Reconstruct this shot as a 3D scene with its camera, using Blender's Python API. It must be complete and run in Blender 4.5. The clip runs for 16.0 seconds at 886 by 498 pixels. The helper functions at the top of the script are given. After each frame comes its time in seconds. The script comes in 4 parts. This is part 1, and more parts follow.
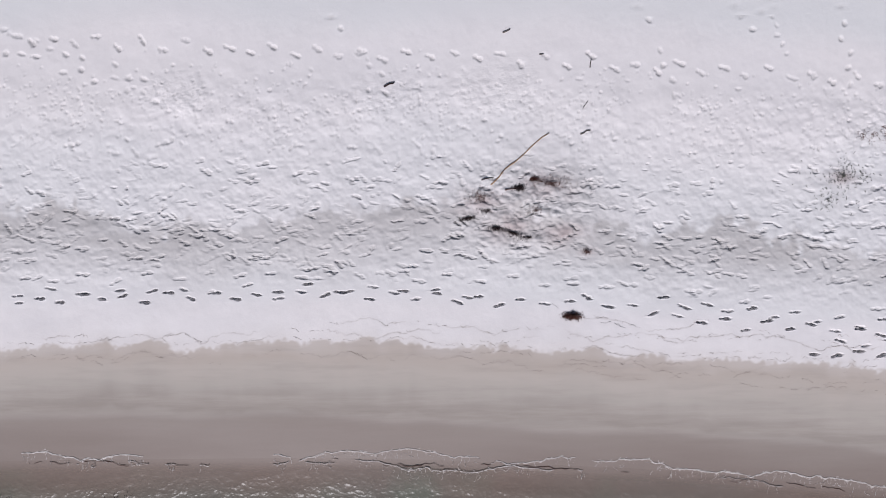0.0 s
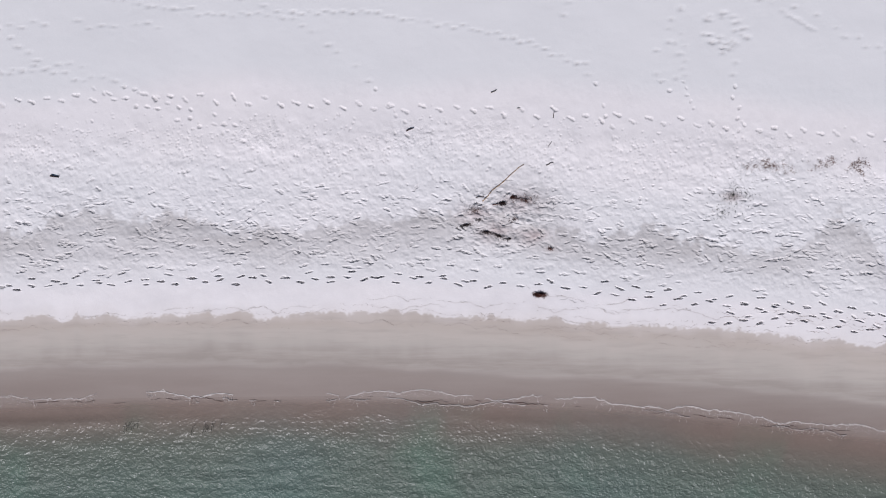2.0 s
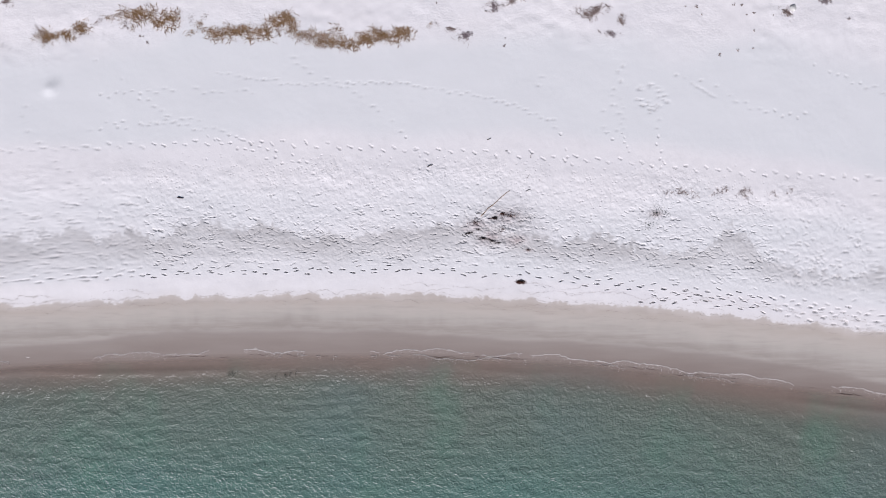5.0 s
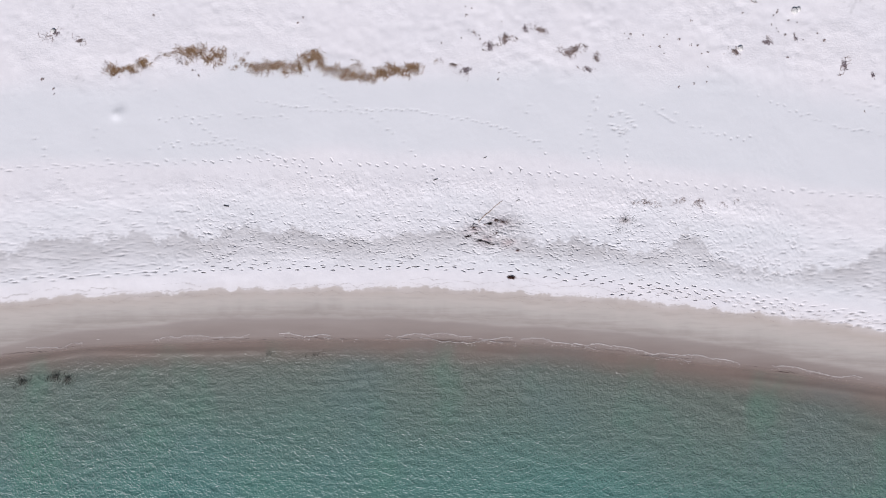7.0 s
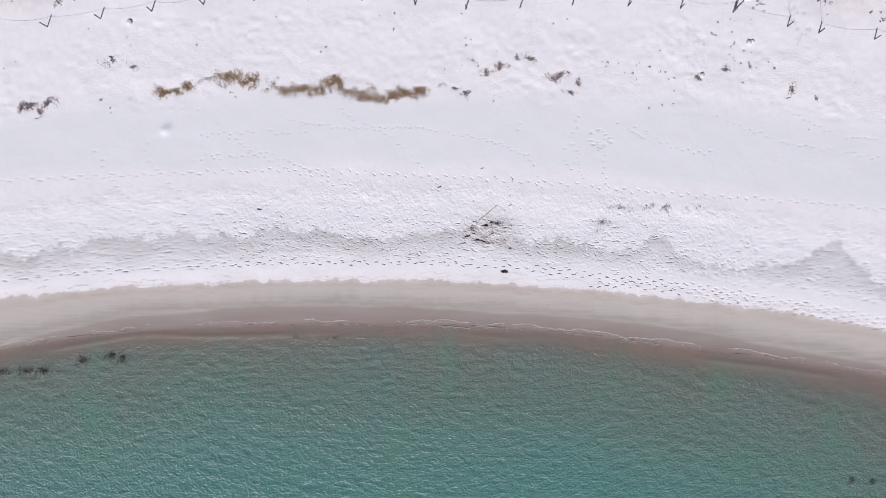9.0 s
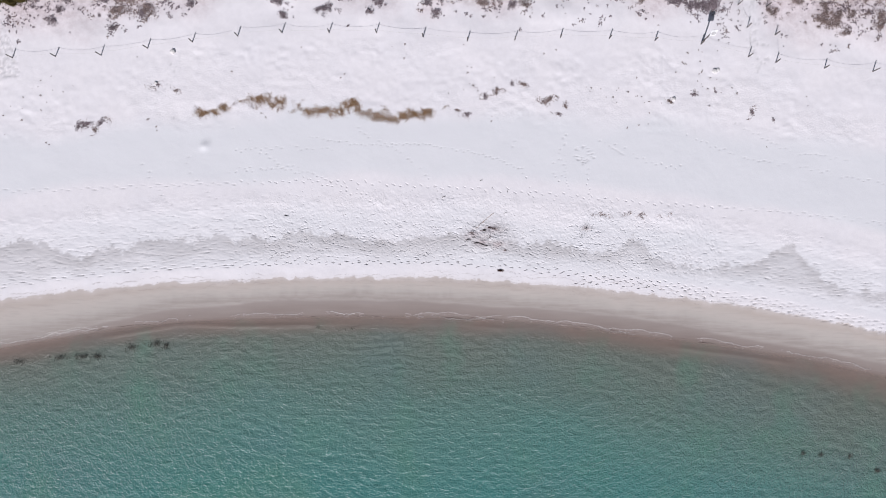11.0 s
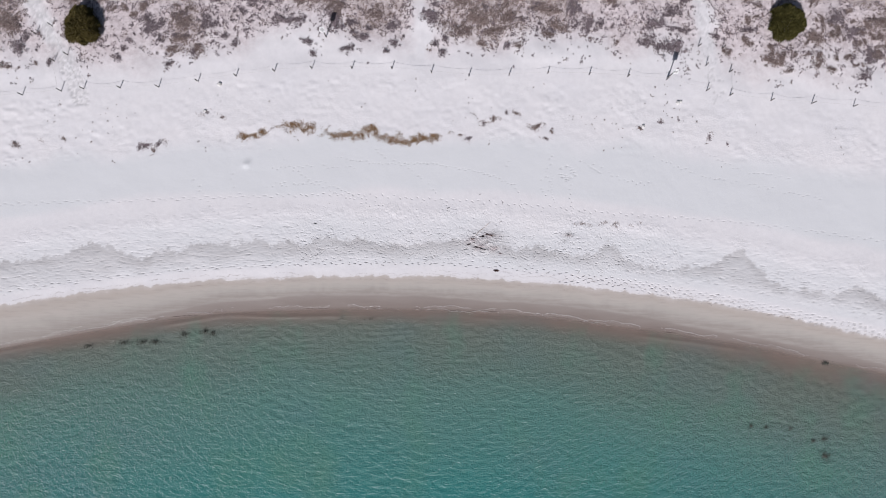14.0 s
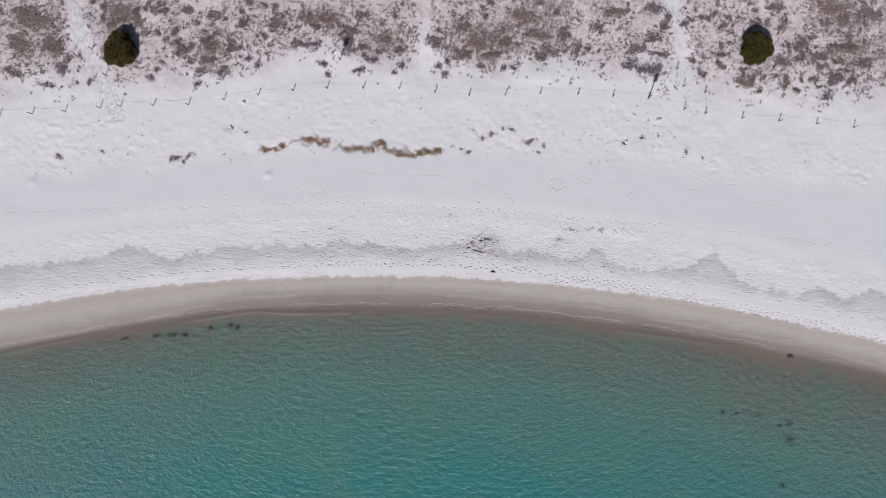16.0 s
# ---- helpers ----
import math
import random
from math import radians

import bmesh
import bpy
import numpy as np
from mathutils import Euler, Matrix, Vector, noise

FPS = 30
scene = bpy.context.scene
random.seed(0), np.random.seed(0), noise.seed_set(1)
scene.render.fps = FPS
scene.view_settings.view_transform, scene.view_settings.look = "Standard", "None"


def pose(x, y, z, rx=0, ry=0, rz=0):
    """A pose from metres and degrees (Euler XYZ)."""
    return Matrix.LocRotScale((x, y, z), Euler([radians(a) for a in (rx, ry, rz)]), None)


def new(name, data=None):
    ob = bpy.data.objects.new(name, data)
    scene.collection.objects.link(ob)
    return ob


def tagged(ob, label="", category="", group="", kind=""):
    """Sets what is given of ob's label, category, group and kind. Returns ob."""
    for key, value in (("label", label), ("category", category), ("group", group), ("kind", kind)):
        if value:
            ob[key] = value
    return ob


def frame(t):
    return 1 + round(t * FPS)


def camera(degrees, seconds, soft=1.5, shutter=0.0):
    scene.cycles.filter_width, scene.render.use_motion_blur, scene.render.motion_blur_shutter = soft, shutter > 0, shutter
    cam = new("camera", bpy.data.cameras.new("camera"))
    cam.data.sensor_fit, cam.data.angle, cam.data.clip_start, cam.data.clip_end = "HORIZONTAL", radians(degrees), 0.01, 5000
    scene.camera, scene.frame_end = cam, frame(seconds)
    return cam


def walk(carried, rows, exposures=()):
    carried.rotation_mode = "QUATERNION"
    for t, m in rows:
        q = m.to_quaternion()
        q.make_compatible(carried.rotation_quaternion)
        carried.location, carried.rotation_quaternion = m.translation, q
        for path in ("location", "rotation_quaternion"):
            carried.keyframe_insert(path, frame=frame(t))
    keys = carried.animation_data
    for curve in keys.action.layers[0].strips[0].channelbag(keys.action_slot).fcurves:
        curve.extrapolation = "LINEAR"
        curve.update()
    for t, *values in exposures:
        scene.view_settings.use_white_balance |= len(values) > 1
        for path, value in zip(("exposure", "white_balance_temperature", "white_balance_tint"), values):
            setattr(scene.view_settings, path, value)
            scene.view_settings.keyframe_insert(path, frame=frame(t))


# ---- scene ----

# ================= camera: a drone that climbs straight up, looking down =================
cam = camera(70, 16.0, soft=0.95)
PATH = [  # seconds, eye x y z, turn x y z in degrees
    (0.0, -3.056, -1.361, 15.523, 2.00, 0.30, -0.583),
    (0.5, -3.076, -1.437, 17.156, 2.00, 0.30, -0.547),
    (1.0, -3.077, -1.491, 18.733, 2.00, 0.30, -0.510),
    (1.5, -3.119, -1.512, 20.282, 2.00, 0.30, -0.473),
    (2.0, -3.202, -1.653, 21.800, 2.00, 0.30, -0.436),
    (2.5, -3.294, -1.739, 23.307, 2.00, 0.30, -0.400),
    (3.0, -3.378, -1.765, 24.803, 2.00, 0.30, -0.363),
    (3.5, -3.427, -1.779, 26.347, 2.00, 0.30, -0.326),
    (4.0, -3.505, -1.841, 27.948, 2.00, 0.30, -0.290),
    (6.5, -3.774, -2.059, 35.610, 2.00, 0.30, -0.106),
    (7.0, -3.803, -2.119, 37.118, 2.00, 0.30, -0.070),
    (7.5, -3.803, -2.162, 38.709, 2.00, 0.30, -0.033),
    (8.0, -3.858, -2.237, 40.146, 2.00, 0.30, 0.004),
    (8.5, -3.917, -2.307, 41.616, 2.00, 0.30, 0.040),
    (9.0, -3.950, -2.464, 43.138, 2.00, 0.30, 0.077),
    (11.5, -4.287, -2.574, 50.941, 2.00, 0.30, 0.261),
    (12.0, -4.340, -2.598, 52.481, 2.00, 0.30, 0.297),
    (12.5, -4.379, -2.601, 54.024, 2.00, 0.30, 0.334),
    (13.0, -4.480, -2.566, 55.492, 2.00, 0.30, 0.371),
    (13.5, -4.527, -2.575, 56.939, 2.00, 0.30, 0.407),
    (14.0, -4.590, -2.575, 58.476, 2.00, 0.30, 0.444),
    (14.5, -4.622, -2.565, 60.046, 2.00, 0.30, 0.481),
    (15.0, -4.703, -2.551, 61.560, 2.00, 0.30, 0.517),
    (15.5, -4.759, -2.538, 63.116, 2.00, 0.30, 0.554),
    (16.0, -4.777, -2.491, 64.742, 2.00, 0.30, 0.591),
]
walk(cam, [(t, pose(x, y, z, a, b, c)) for t, x, y, z, a, b, c in PATH],
     exposures=[(0, -0.44, 6280, 11), (2.5, -0.35, 6240, 11), (4, -0.3, 6220, 11), (9, -0.22, 6220, 11), (11.5, -0.22, 6240, 11), (12.5, -0.27, 6260, 10), (14.3, -0.39, 6290, 9), (16, -0.51, 6300, 8)])

# ================= world and sun =================
SUN_DIR = Vector((0.31, 0.95, -0.9)).normalized()      # the way the light travels
world = bpy.data.worlds.new("sky")
scene.world = world
world.use_nodes = True
wn = world.node_tree.nodes
sky = wn.new("ShaderNodeTexSky")
sky.sky_type, sky.sun_disc = "NISHITA", False
sky.sun_elevation = math.asin(-SUN_DIR.z)
sky.sun_rotation = math.atan2(-SUN_DIR.x, -SUN_DIR.y)
sky.dust_density = 2.0
world.node_tree.links.new(sky.outputs[0], wn["Background"].inputs[0])
wn["Background"].inputs[1].default_value = 0.045
sun_data = bpy.data.lights.new("sun", "SUN")
sun_data.energy, sun_data.angle, sun_data.color = 5.0, radians(0.6), (1.0, 0.958, 0.97)
sun = new("sun", sun_data)
sun.rotation_mode = "QUATERNION"
sun.rotation_quaternion = SUN_DIR.to_track_quat("-Z", "Y")
sun.location = (-20, -60, 80)

# ================= small tools =================
rng = np.random.default_rng(7)
rnd = random.Random(11)


def smooth(a, b, v):
    t = np.clip((v - a) / (b - a), 0, 1)
    return t * t * (3 - 2 * t)


LATTICE = {}


def value_noise(x, y, size, seed):
    """Smooth lattice noise in -1..1, with cells of that many metres."""
    if seed not in LATTICE:
        LATTICE[seed] = np.random.default_rng(seed).uniform(-1, 1, (512, 512))
    lat = LATTICE[seed]
    u, v = np.asarray(x) / size, np.asarray(y) / size
    i, j = np.floor(u).astype(int), np.floor(v).astype(int)
    fu, fv = u - i, v - j
    fu, fv = fu * fu * (3 - 2 * fu), fv * fv * (3 - 2 * fv)
    i0, i1, j0, j1 = i % 512, (i + 1) % 512, j % 512, (j + 1) % 512
    return (lat[i0, j0] * (1 - fu) + lat[i1, j0] * fu) * (1 - fv) + (lat[i0, j1] * (1 - fu) + lat[i1, j1] * fu) * fv


def fbm(x, y, size, seed, octaves=3):
    total, amp = 0.0, 1.0
    for k in range(octaves):
        total = total + amp * value_noise(x, y, size / 2 ** k, seed + k)
        amp *= 0.5
    return total / 1.75


class Line:
    """A smooth curve y(x) through a few points."""

    def __init__(self, *pts, h=1.6):
        self.h = h
        self.x, self.y = np.array([p[0] for p in pts], float), np.array([p[1] for p in pts], float)

    def __call__(self, x):
        h = self.h
        return sum(np.interp(np.asarray(x) + d * h, self.x, self.y) for d in (-1, -0.5, 0, 0.5, 1)) / 5


# lines of the beach, as y(x)
DRY_EDGE = Line((-400, -60), (-90, -18), (-62, -9.6), (-50.4, -6.9), (-38.9, -4.9), (-27.3, -3.6), (-15.7, -3.1), (-5.1, -3.0), (7.4, -3.8),
                (18.9, -5.1), (30.3, -7.3), (39.9, -9.4), (60, -15), (400, -90))
WET_EDGE = Line((-400, -62), (-90, -20.5), (-50, -10.6), (-42.4, -9.1), (-32.8, -7.1), (-25.6, -5.5), (-18.3, -4.95), (-12.5, -4.75), (-3.9, -5.0),
                (5.7, -5.6), (15.3, -6.9), (24.9, -8.6), (32.9, -10.2), (60, -17), (400, -93))
WATER_EDGE = Line((-400, -64), (-90, -22), (-50.6, -10.9), (-39, -8.6), (-30, -7.05), (-24, -6.45), (-14, -6.1), (-5.1, -6.1), (3, -6.5),
                  (16.5, -8.1), (24, -9.2), (30.5, -10.6), (40.2, -12.4), (60, -19), (400, -95))
DAMP_TOP = Line((-400, 0), (-60, -3), (-47.1, -2.3), (-40.1, -1.3), (-37.7, -0.2), (-35.7, -0.5), (-32.9, -1.8), (-32.1, -1.7), (-31.6, -0.7), (-29.2, -1.1), (-28.1, -0.1),
                (-24.1, -0.3), (-22.3, 0.4), (-20.8, -0.5), (-20, 0.1), (-17.6, -0.3), (-16.5, 0.4), (-15.2, 0.6), (-14.2, 0.1), (-12.9, 0.5), (-10.7, -0.2), (-2.3, 0.3),
                (2.2, -0.5), (3.3, -0.2), (7.7, -1.2), (8.9, -0.9), (10.3, 0.2), (12.3, -1.5), (15.9, -2.5), (17.7, -1.8), (18.6, -2.1), (20.7, -1.5), (21, -0.8),
                (22.8, -0.4), (25, -3.1), (27.4, -4.3), (28, -3.9), (29, -4.3), (29.8, -4), (30.7, -4.8), (33, -3.7), (36.1, -4.9), (38.4, -3.9), (60, -9),
                (400, -80), h=0.15)
DAMP_LOW = Line((-400, -58), (-50.5, -5.8), (-38.9, -4.0), (-27.3, -2.6), (-15.8, -2.0), (-5.1, -1.9), (7.3, -2.4), (18.9, -3.4), (30.3, -5.6),
                (40, -7.2), (60, -12), (400, -88))
FENCE_LINE = Line((-400, 10), (-60, 12.8), (-51, 13.1), (-40.7, 14.0), (-31.6, 14.4), (-20.8, 16.0), (-15, 16.3), (-6, 15.9), (4.7, 15.9),
                  (15.9, 15.5), (21.6, 14.0), (36.9, 12.7), (60, 11), (400, 10))
SEA_LEVEL = -0.42
HUMUS = ((-48.0, 22.1, 3.49, 3.48), (-38.7, 23.9, 2.33, 1.74), (-1.1, 21.6, 4.07, 2.9), (5.0, 23.2, 3.49, 2.61), (-17.7, 23.7, 2.33, 1.74), (36.1, 24.3, 4.07, 2.03),
         (-29.1, 20.0, 1.75, 2.32), (37.3, 20.5, 3.49, 1.45), (-11.6, 21.8, 2.91, 2.32))       # patches of old plant litter on the dune: x, y, half sizes
# tide lines: shift inland of the dry edge, from x, to x, phase, depth of the scallops
TIDE_LINES = ((0.02, -54, 44, 1.3, 0.12), (0.32, -50, -18, 5.4, 0.2), (0.42, -6, 3.2, 8.1, 0.2), (0.7, -0.4, 14, 10.8, 0.3), (0.45, 1, 16, 13.5, 0.2), (-0.42, -15, 9, 16.2, 0.2),
              (-0.25, -3, 20, 18.9, 0.2), (0.3, 14, 40, 21.6, 0.2), (-0.6, 0, 8, 24.3, 0.15), (0.15, -14, 10, 29.7, 0.28), (0.55, 3, 24, 32.4, 0.3), (-0.35, -30, -10, 35.1, 0.2))


def west_way(y):
    """The middle of the sandy way through the fence, as x(y)."""
    return np.interp(y, (12, 14.1, 16.4, 18.4, 20.1, 22.1, 25, 40), (-38.6, -39.2, -40.1, -41.2, -42.4, -43.3, -43.9, -45))


def cusps(x, phase, deep=0.2):
    """Uneven scallops that the last waves left, in metres inland."""
    x = np.asarray(x, float)
    k = x + 0.9 * value_noise(x, x * 0 + phase, 1.7, 501)
    tall = 0.6 + 0.5 * value_noise(x, x * 0 + phase, 4.0, 502)
    return (deep * tall * (np.abs(np.sin(k * 0.83 + phase)) + 0.55 * np.abs(np.sin(k * 2.3 + phase * 2)) - 0.8)
            + 0.1 * value_noise(x, x * 0 + phase, 0.5, 503) + 0.055 * value_noise(x, x * 0 + phase, 0.17, 504))


# ================= the ground's heights =================


def steps_of(*spans):
    out = []
    for a, b, step in spans:
        out.append(np.linspace(a, b, max(2, round((b - a) / step)), endpoint=False))
    return np.concatenate(out)


def outward(a, b, n):
    k = (np.arange(1, n + 1) / n) ** 2
    return a + (b - a) * k


class Patch:
    """A grid of ground heights over given lines of x and y."""

    def __init__(self, xs, ys):
        self.xs, self.ys = xs, ys
        self.x, self.y = X, Y = np.meshgrid(xs, ys, indexing="ij")
        self.u = U = Y - DRY_EDGE(X)                              # metres inland of the dry sand's edge
        self.inland = inland = Y - FENCE_LINE(X)
        fore = np.maximum(DRY_EDGE(X) - WATER_EDGE(X), 0.5)
        down = 0.5 * (np.sqrt(U * U + 0.4) - U)                   # the beach rounds off into the foreshore
        z = 0.03 * smooth(0, 3, U) + SEA_LEVEL * np.minimum(down / fore, 1) - 0.085 * np.maximum(down - fore, 0)
        z = np.maximum(z, -4.0)
        near = smooth(120, 60, np.hypot(X, Y))
        z += near * smooth(0.1, 0.9, U) * 0.035 * fbm(X, Y, 2.6, 21)                               # soft unevenness
        tramp = smooth(0.9, 1.9, U) * smooth(7.2, 5.2, U + 0.8 * value_noise(X, Y, 3, 4))          # the trodden belt
        z += near * tramp * (0.016 * fbm(X * 0.45, Y, 0.4, 31) + 0.009 * value_noise(X, Y, 0.15, 41) + 0.005 * value_noise(X, Y, 0.07, 42))
        berm = np.exp(-((U - 5.9 - 0.5 * value_noise(X, Y, 6, 5)) / 0.8) ** 2)
        z += near * berm * (0.03 + 0.02 * fbm(X, Y, 0.4, 51) + 0.022 * fbm(X, Y, 0.17, 52, 2) * smooth(-0.3, 0.5, value_noise(X, Y, 1.6, 53)))
        lumpy = smooth(-7.6, -5.4, inland + 0.9 * value_noise(X, Y, 4, 6)) * smooth(0.5, -1.5, inland)
        z += near * lumpy * (0.035 * fbm(X, Y, 1.6, 61) + 0.05 * fbm(X * 0.8, Y, 0.4, 62) * (0.15 + 1.1 * np.abs(value_noise(X, Y, 2.5, 63))))
        dune = smooth(-1.0, 2.5, inland)
        z += dune * (0.16 * fbm(X, Y, 3.5, 71) + 0.025 * fbm(X, Y, 0.8, 72)) * smooth(300, 100, np.hypot(X, Y))
        z += 0.0035 * near * fbm(X, Y, 0.2, 81) * smooth(0, 1, U)
        heap_zone = np.exp(-(np.hypot(X + 1.2, (Y - 0.1) * 1.5) / 1.7) ** 4)
        z += heap_zone * (0.06 * fbm(X, Y, 0.34, 111) + 0.055 * np.abs(fbm(X, Y, 0.2, 113)) + 0.025 * fbm(X, Y, 0.11, 115, 2))
        self.z = z
        self.crumble = near * lumpy * smooth(-0.35, 0.6, fbm(X, Y, 2.2, 65)) + near * berm * smooth(0.0, 0.6, value_noise(X, Y, 1.6, 53))
        self.print_shade = np.zeros_like(z)                             # shade inside the footprints, kept as a colour mask

    def window(self, x, y, r):
        i0, i1 = np.searchsorted(self.xs, (x - r, x + r))
        j0, j1 = np.searchsorted(self.ys, (y - r, y + r))
        return None if i1 - i0 < 2 or j1 - j0 < 2 else (slice(i0, i1), slice(j0, j1))

    def sample(self, x, y):
        x, y = np.asarray(x, float), np.asarray(y, float)
        i = np.clip(np.searchsorted(self.xs, x) - 1, 0, len(self.xs) - 2)
        j = np.clip(np.searchsorted(self.ys, y) - 1, 0, len(self.ys) - 2)
        u, v = (x - self.xs[i]) / (self.xs[i + 1] - self.xs[i]), (y - self.ys[j]) / (self.ys[j + 1] - self.ys[j])
        z = self.z
        return (z[i, j] * (1 - u) + z[i + 1, j] * u) * (1 - v) + (z[i, j + 1] * (1 - u) + z[i + 1, j + 1] * u) * v

    def stains(self):
        """How tan, soaked, damp, littered and bluish grey the sand is."""
        X, Y, U = self.x, self.y, self.u
        edge_noise = 0.2 * fbm(X, Y, 1.6, 91) + 0.1 * fbm(X * 0.7, Y, 0.4, 95)
        upper = U - cusps(X, 1.3, 0.12)
        tan = 0.62 * smooth(0.03, -0.1, upper + 0.6 * edge_noise + 0.16 * fbm(X * 0.8, Y * 1.3, 0.45, 96) + 0.05 * value_noise(X, Y, 0.08, 94)) + 0.38 * smooth(0.55, -0.6, upper + edge_noise + 0.12 * fbm(X * 0.5, Y * 3, 0.8, 93))
        fore = np.clip(-(upper + 0.6 * edge_noise) / np.maximum(DRY_EDGE(X) - WET_EDGE(X), 0.6), -0.2, 1.3)
        vw = Y - WET_EDGE(X)
        wet = 0.5 * smooth(0.06, -0.16, vw + 0.2 * fbm(X, Y * 0, 3.5, 97) + 0.03 * fbm(X, Y, 0.5, 98)) + 0.5 * smooth(0.5, -1.1, vw + 0.3 * fbm(X, Y, 3, 99))
        vd, vl = Y - DAMP_TOP(X), Y - DAMP_LOW(X)
        damp = (smooth(0.2, -0.2, vd + 0.3 * fbm(X, Y, 0.8, 101) + 0.4 * fbm(X, Y * 0.8, 0.4, 106) + 0.2 * value_noise(X, Y, 0.14, 108)) * smooth(-0.2, 1.3, vl + 0.5 * fbm(X, Y, 1.5, 103))
                * (0.5 + 0.5 * smooth(-1.8, 0, vd)) * (0.72 + 0.28 * smooth(-0.4, 0.5, fbm(X, Y * 1.5, 2.5, 107))))
        pile = np.exp(-(np.hypot(X + 0.9, (Y - 0.05) * 1.4) / 1.9) ** 4)
        damp = np.maximum(damp, 0.85 * pile * (0.6 + 0.4 * fbm(X, Y, 0.7, 109)))
        ways = np.minimum(np.abs(X - west_way(Y)), np.minimum(np.abs(X - 20.6 + (Y - 14.3) * 0.2), np.abs(X + 7.2) + smooth(21, 24, Y)))
        litter = smooth(1.2, 6.0, self.inland + 1.5 * value_noise(X, Y, 3, 105)) * smooth(0.1, 1.9, ways + 0.6 * value_noise(X, Y, 0.9, 155))
        belt = smooth(0.75, 1.3, U + 0.4 * edge_noise) * smooth(6.4, 4.4, U + 0.8 * fbm(X, Y, 3, 125)) * (0.7 + 0.4 * fbm(X * 0.4, Y, 1.5, 127))
        greyed = 0.85 * belt + smooth(7.4, 8.6, U + 0.7 * fbm(X, Y, 5, 121)) * smooth(-5.2, -7.4, self.inland + 1.2 * fbm(X, Y, 4, 123))
        stain = 0.0
        for cx, cy, rr in ((-0.55, 0.75, 0.55), (-0.95, 0.75, 0.35), (-2.2, 0.3, 0.5), (-1.5, -0.3, 0.5), (0.38, -0.9, 0.15), (-0.2, -0.5, 0.4), (6.7, 0.85, 0.25)):
            stain = np.maximum(stain, np.exp(-(np.hypot((X - cx) * 0.8, (Y - cy) * 1.5) / rr) ** 2) * (0.6 + 0.7 * fbm(X, Y, 0.35, 141)))
        humus = 0.0
        for hx, hy, ha, hb in HUMUS:
            humus = np.maximum(humus, smooth(1.25, 0.55, np.hypot((X - hx) / ha, (Y - hy) / hb) + 0.35 * fbm(X, Y, 1.4, 151)))
        humus = humus * smooth(0.7, 1.4, ways)
        tide, thin = 0.0, max(0.011, 0.6 * float(np.median(np.diff(self.ys))))
        for shift, xa, xb, phase, deep in TIDE_LINES:
            at = self.xs
            row = DRY_EDGE(at) + shift + cusps(at, phase, deep)
            strength = smooth(-0.1, 0.6, value_noise(at, at * 0 + phase, 0.9, 161) + 0.4 * value_noise(at, at * 0 + phase, 0.2, 162)) * smooth(xa, xa + 1, at) * smooth(xb, xb - 1, at)
            d = Y - row[:, None] + 0.03 * value_noise(X, Y, 0.12, 165) + 0.02 * value_noise(X, Y, 0.05, 166)
            tide = np.maximum(tide, strength[:, None] * (0.8 * np.exp(-(d / thin) ** 2) * (0.5 + 0.7 * np.abs(value_noise(X, Y, 0.09, 163))) + 0.12 * np.exp(-np.abs(d) / 0.04)))
        return {"crumble": self.crumble, "print_shade": self.print_shade, "humus": humus, "tide": np.clip(tide, 0, 1), "stain": np.clip(0.95 * stain, 0, 1), "tan": tan, "wet": wet, "damp": damp, "litter": litter, "greyed": greyed, "fore": fore}


X0, X1, Y0, Y1 = -18.5, 12.4, -4.6, 4.9                    # the stretch that is seen from close by
wide = Patch(np.concatenate([outward(-58, -900, 18)[::-1], steps_of((-58, -21, 0.14), (-21, X0, 0.065), (X0, X1, 0.11), (X1, 17, 0.05), (17, 48, 0.14)), [48.0], outward(48, 900, 18)]),
             np.concatenate([outward(-30, -900, 14)[::-1], steps_of((-30, -13, 0.5), (-13, -7, 0.13), (-7, Y0, 0.06), (Y0, Y1, 0.045), (Y1, 9, 0.055), (9, 17, 0.12), (17, 28, 0.2)),
                             [28.0], outward(28, 900, 16)]))
close = Patch(np.linspace(X0, X1, 1070), np.append(steps_of((Y0, -4.0, 0.02), (-4.0, 1.5, 0.0135), (1.5, Y1, 0.03)), Y1))
PATCHES = (wide, close)


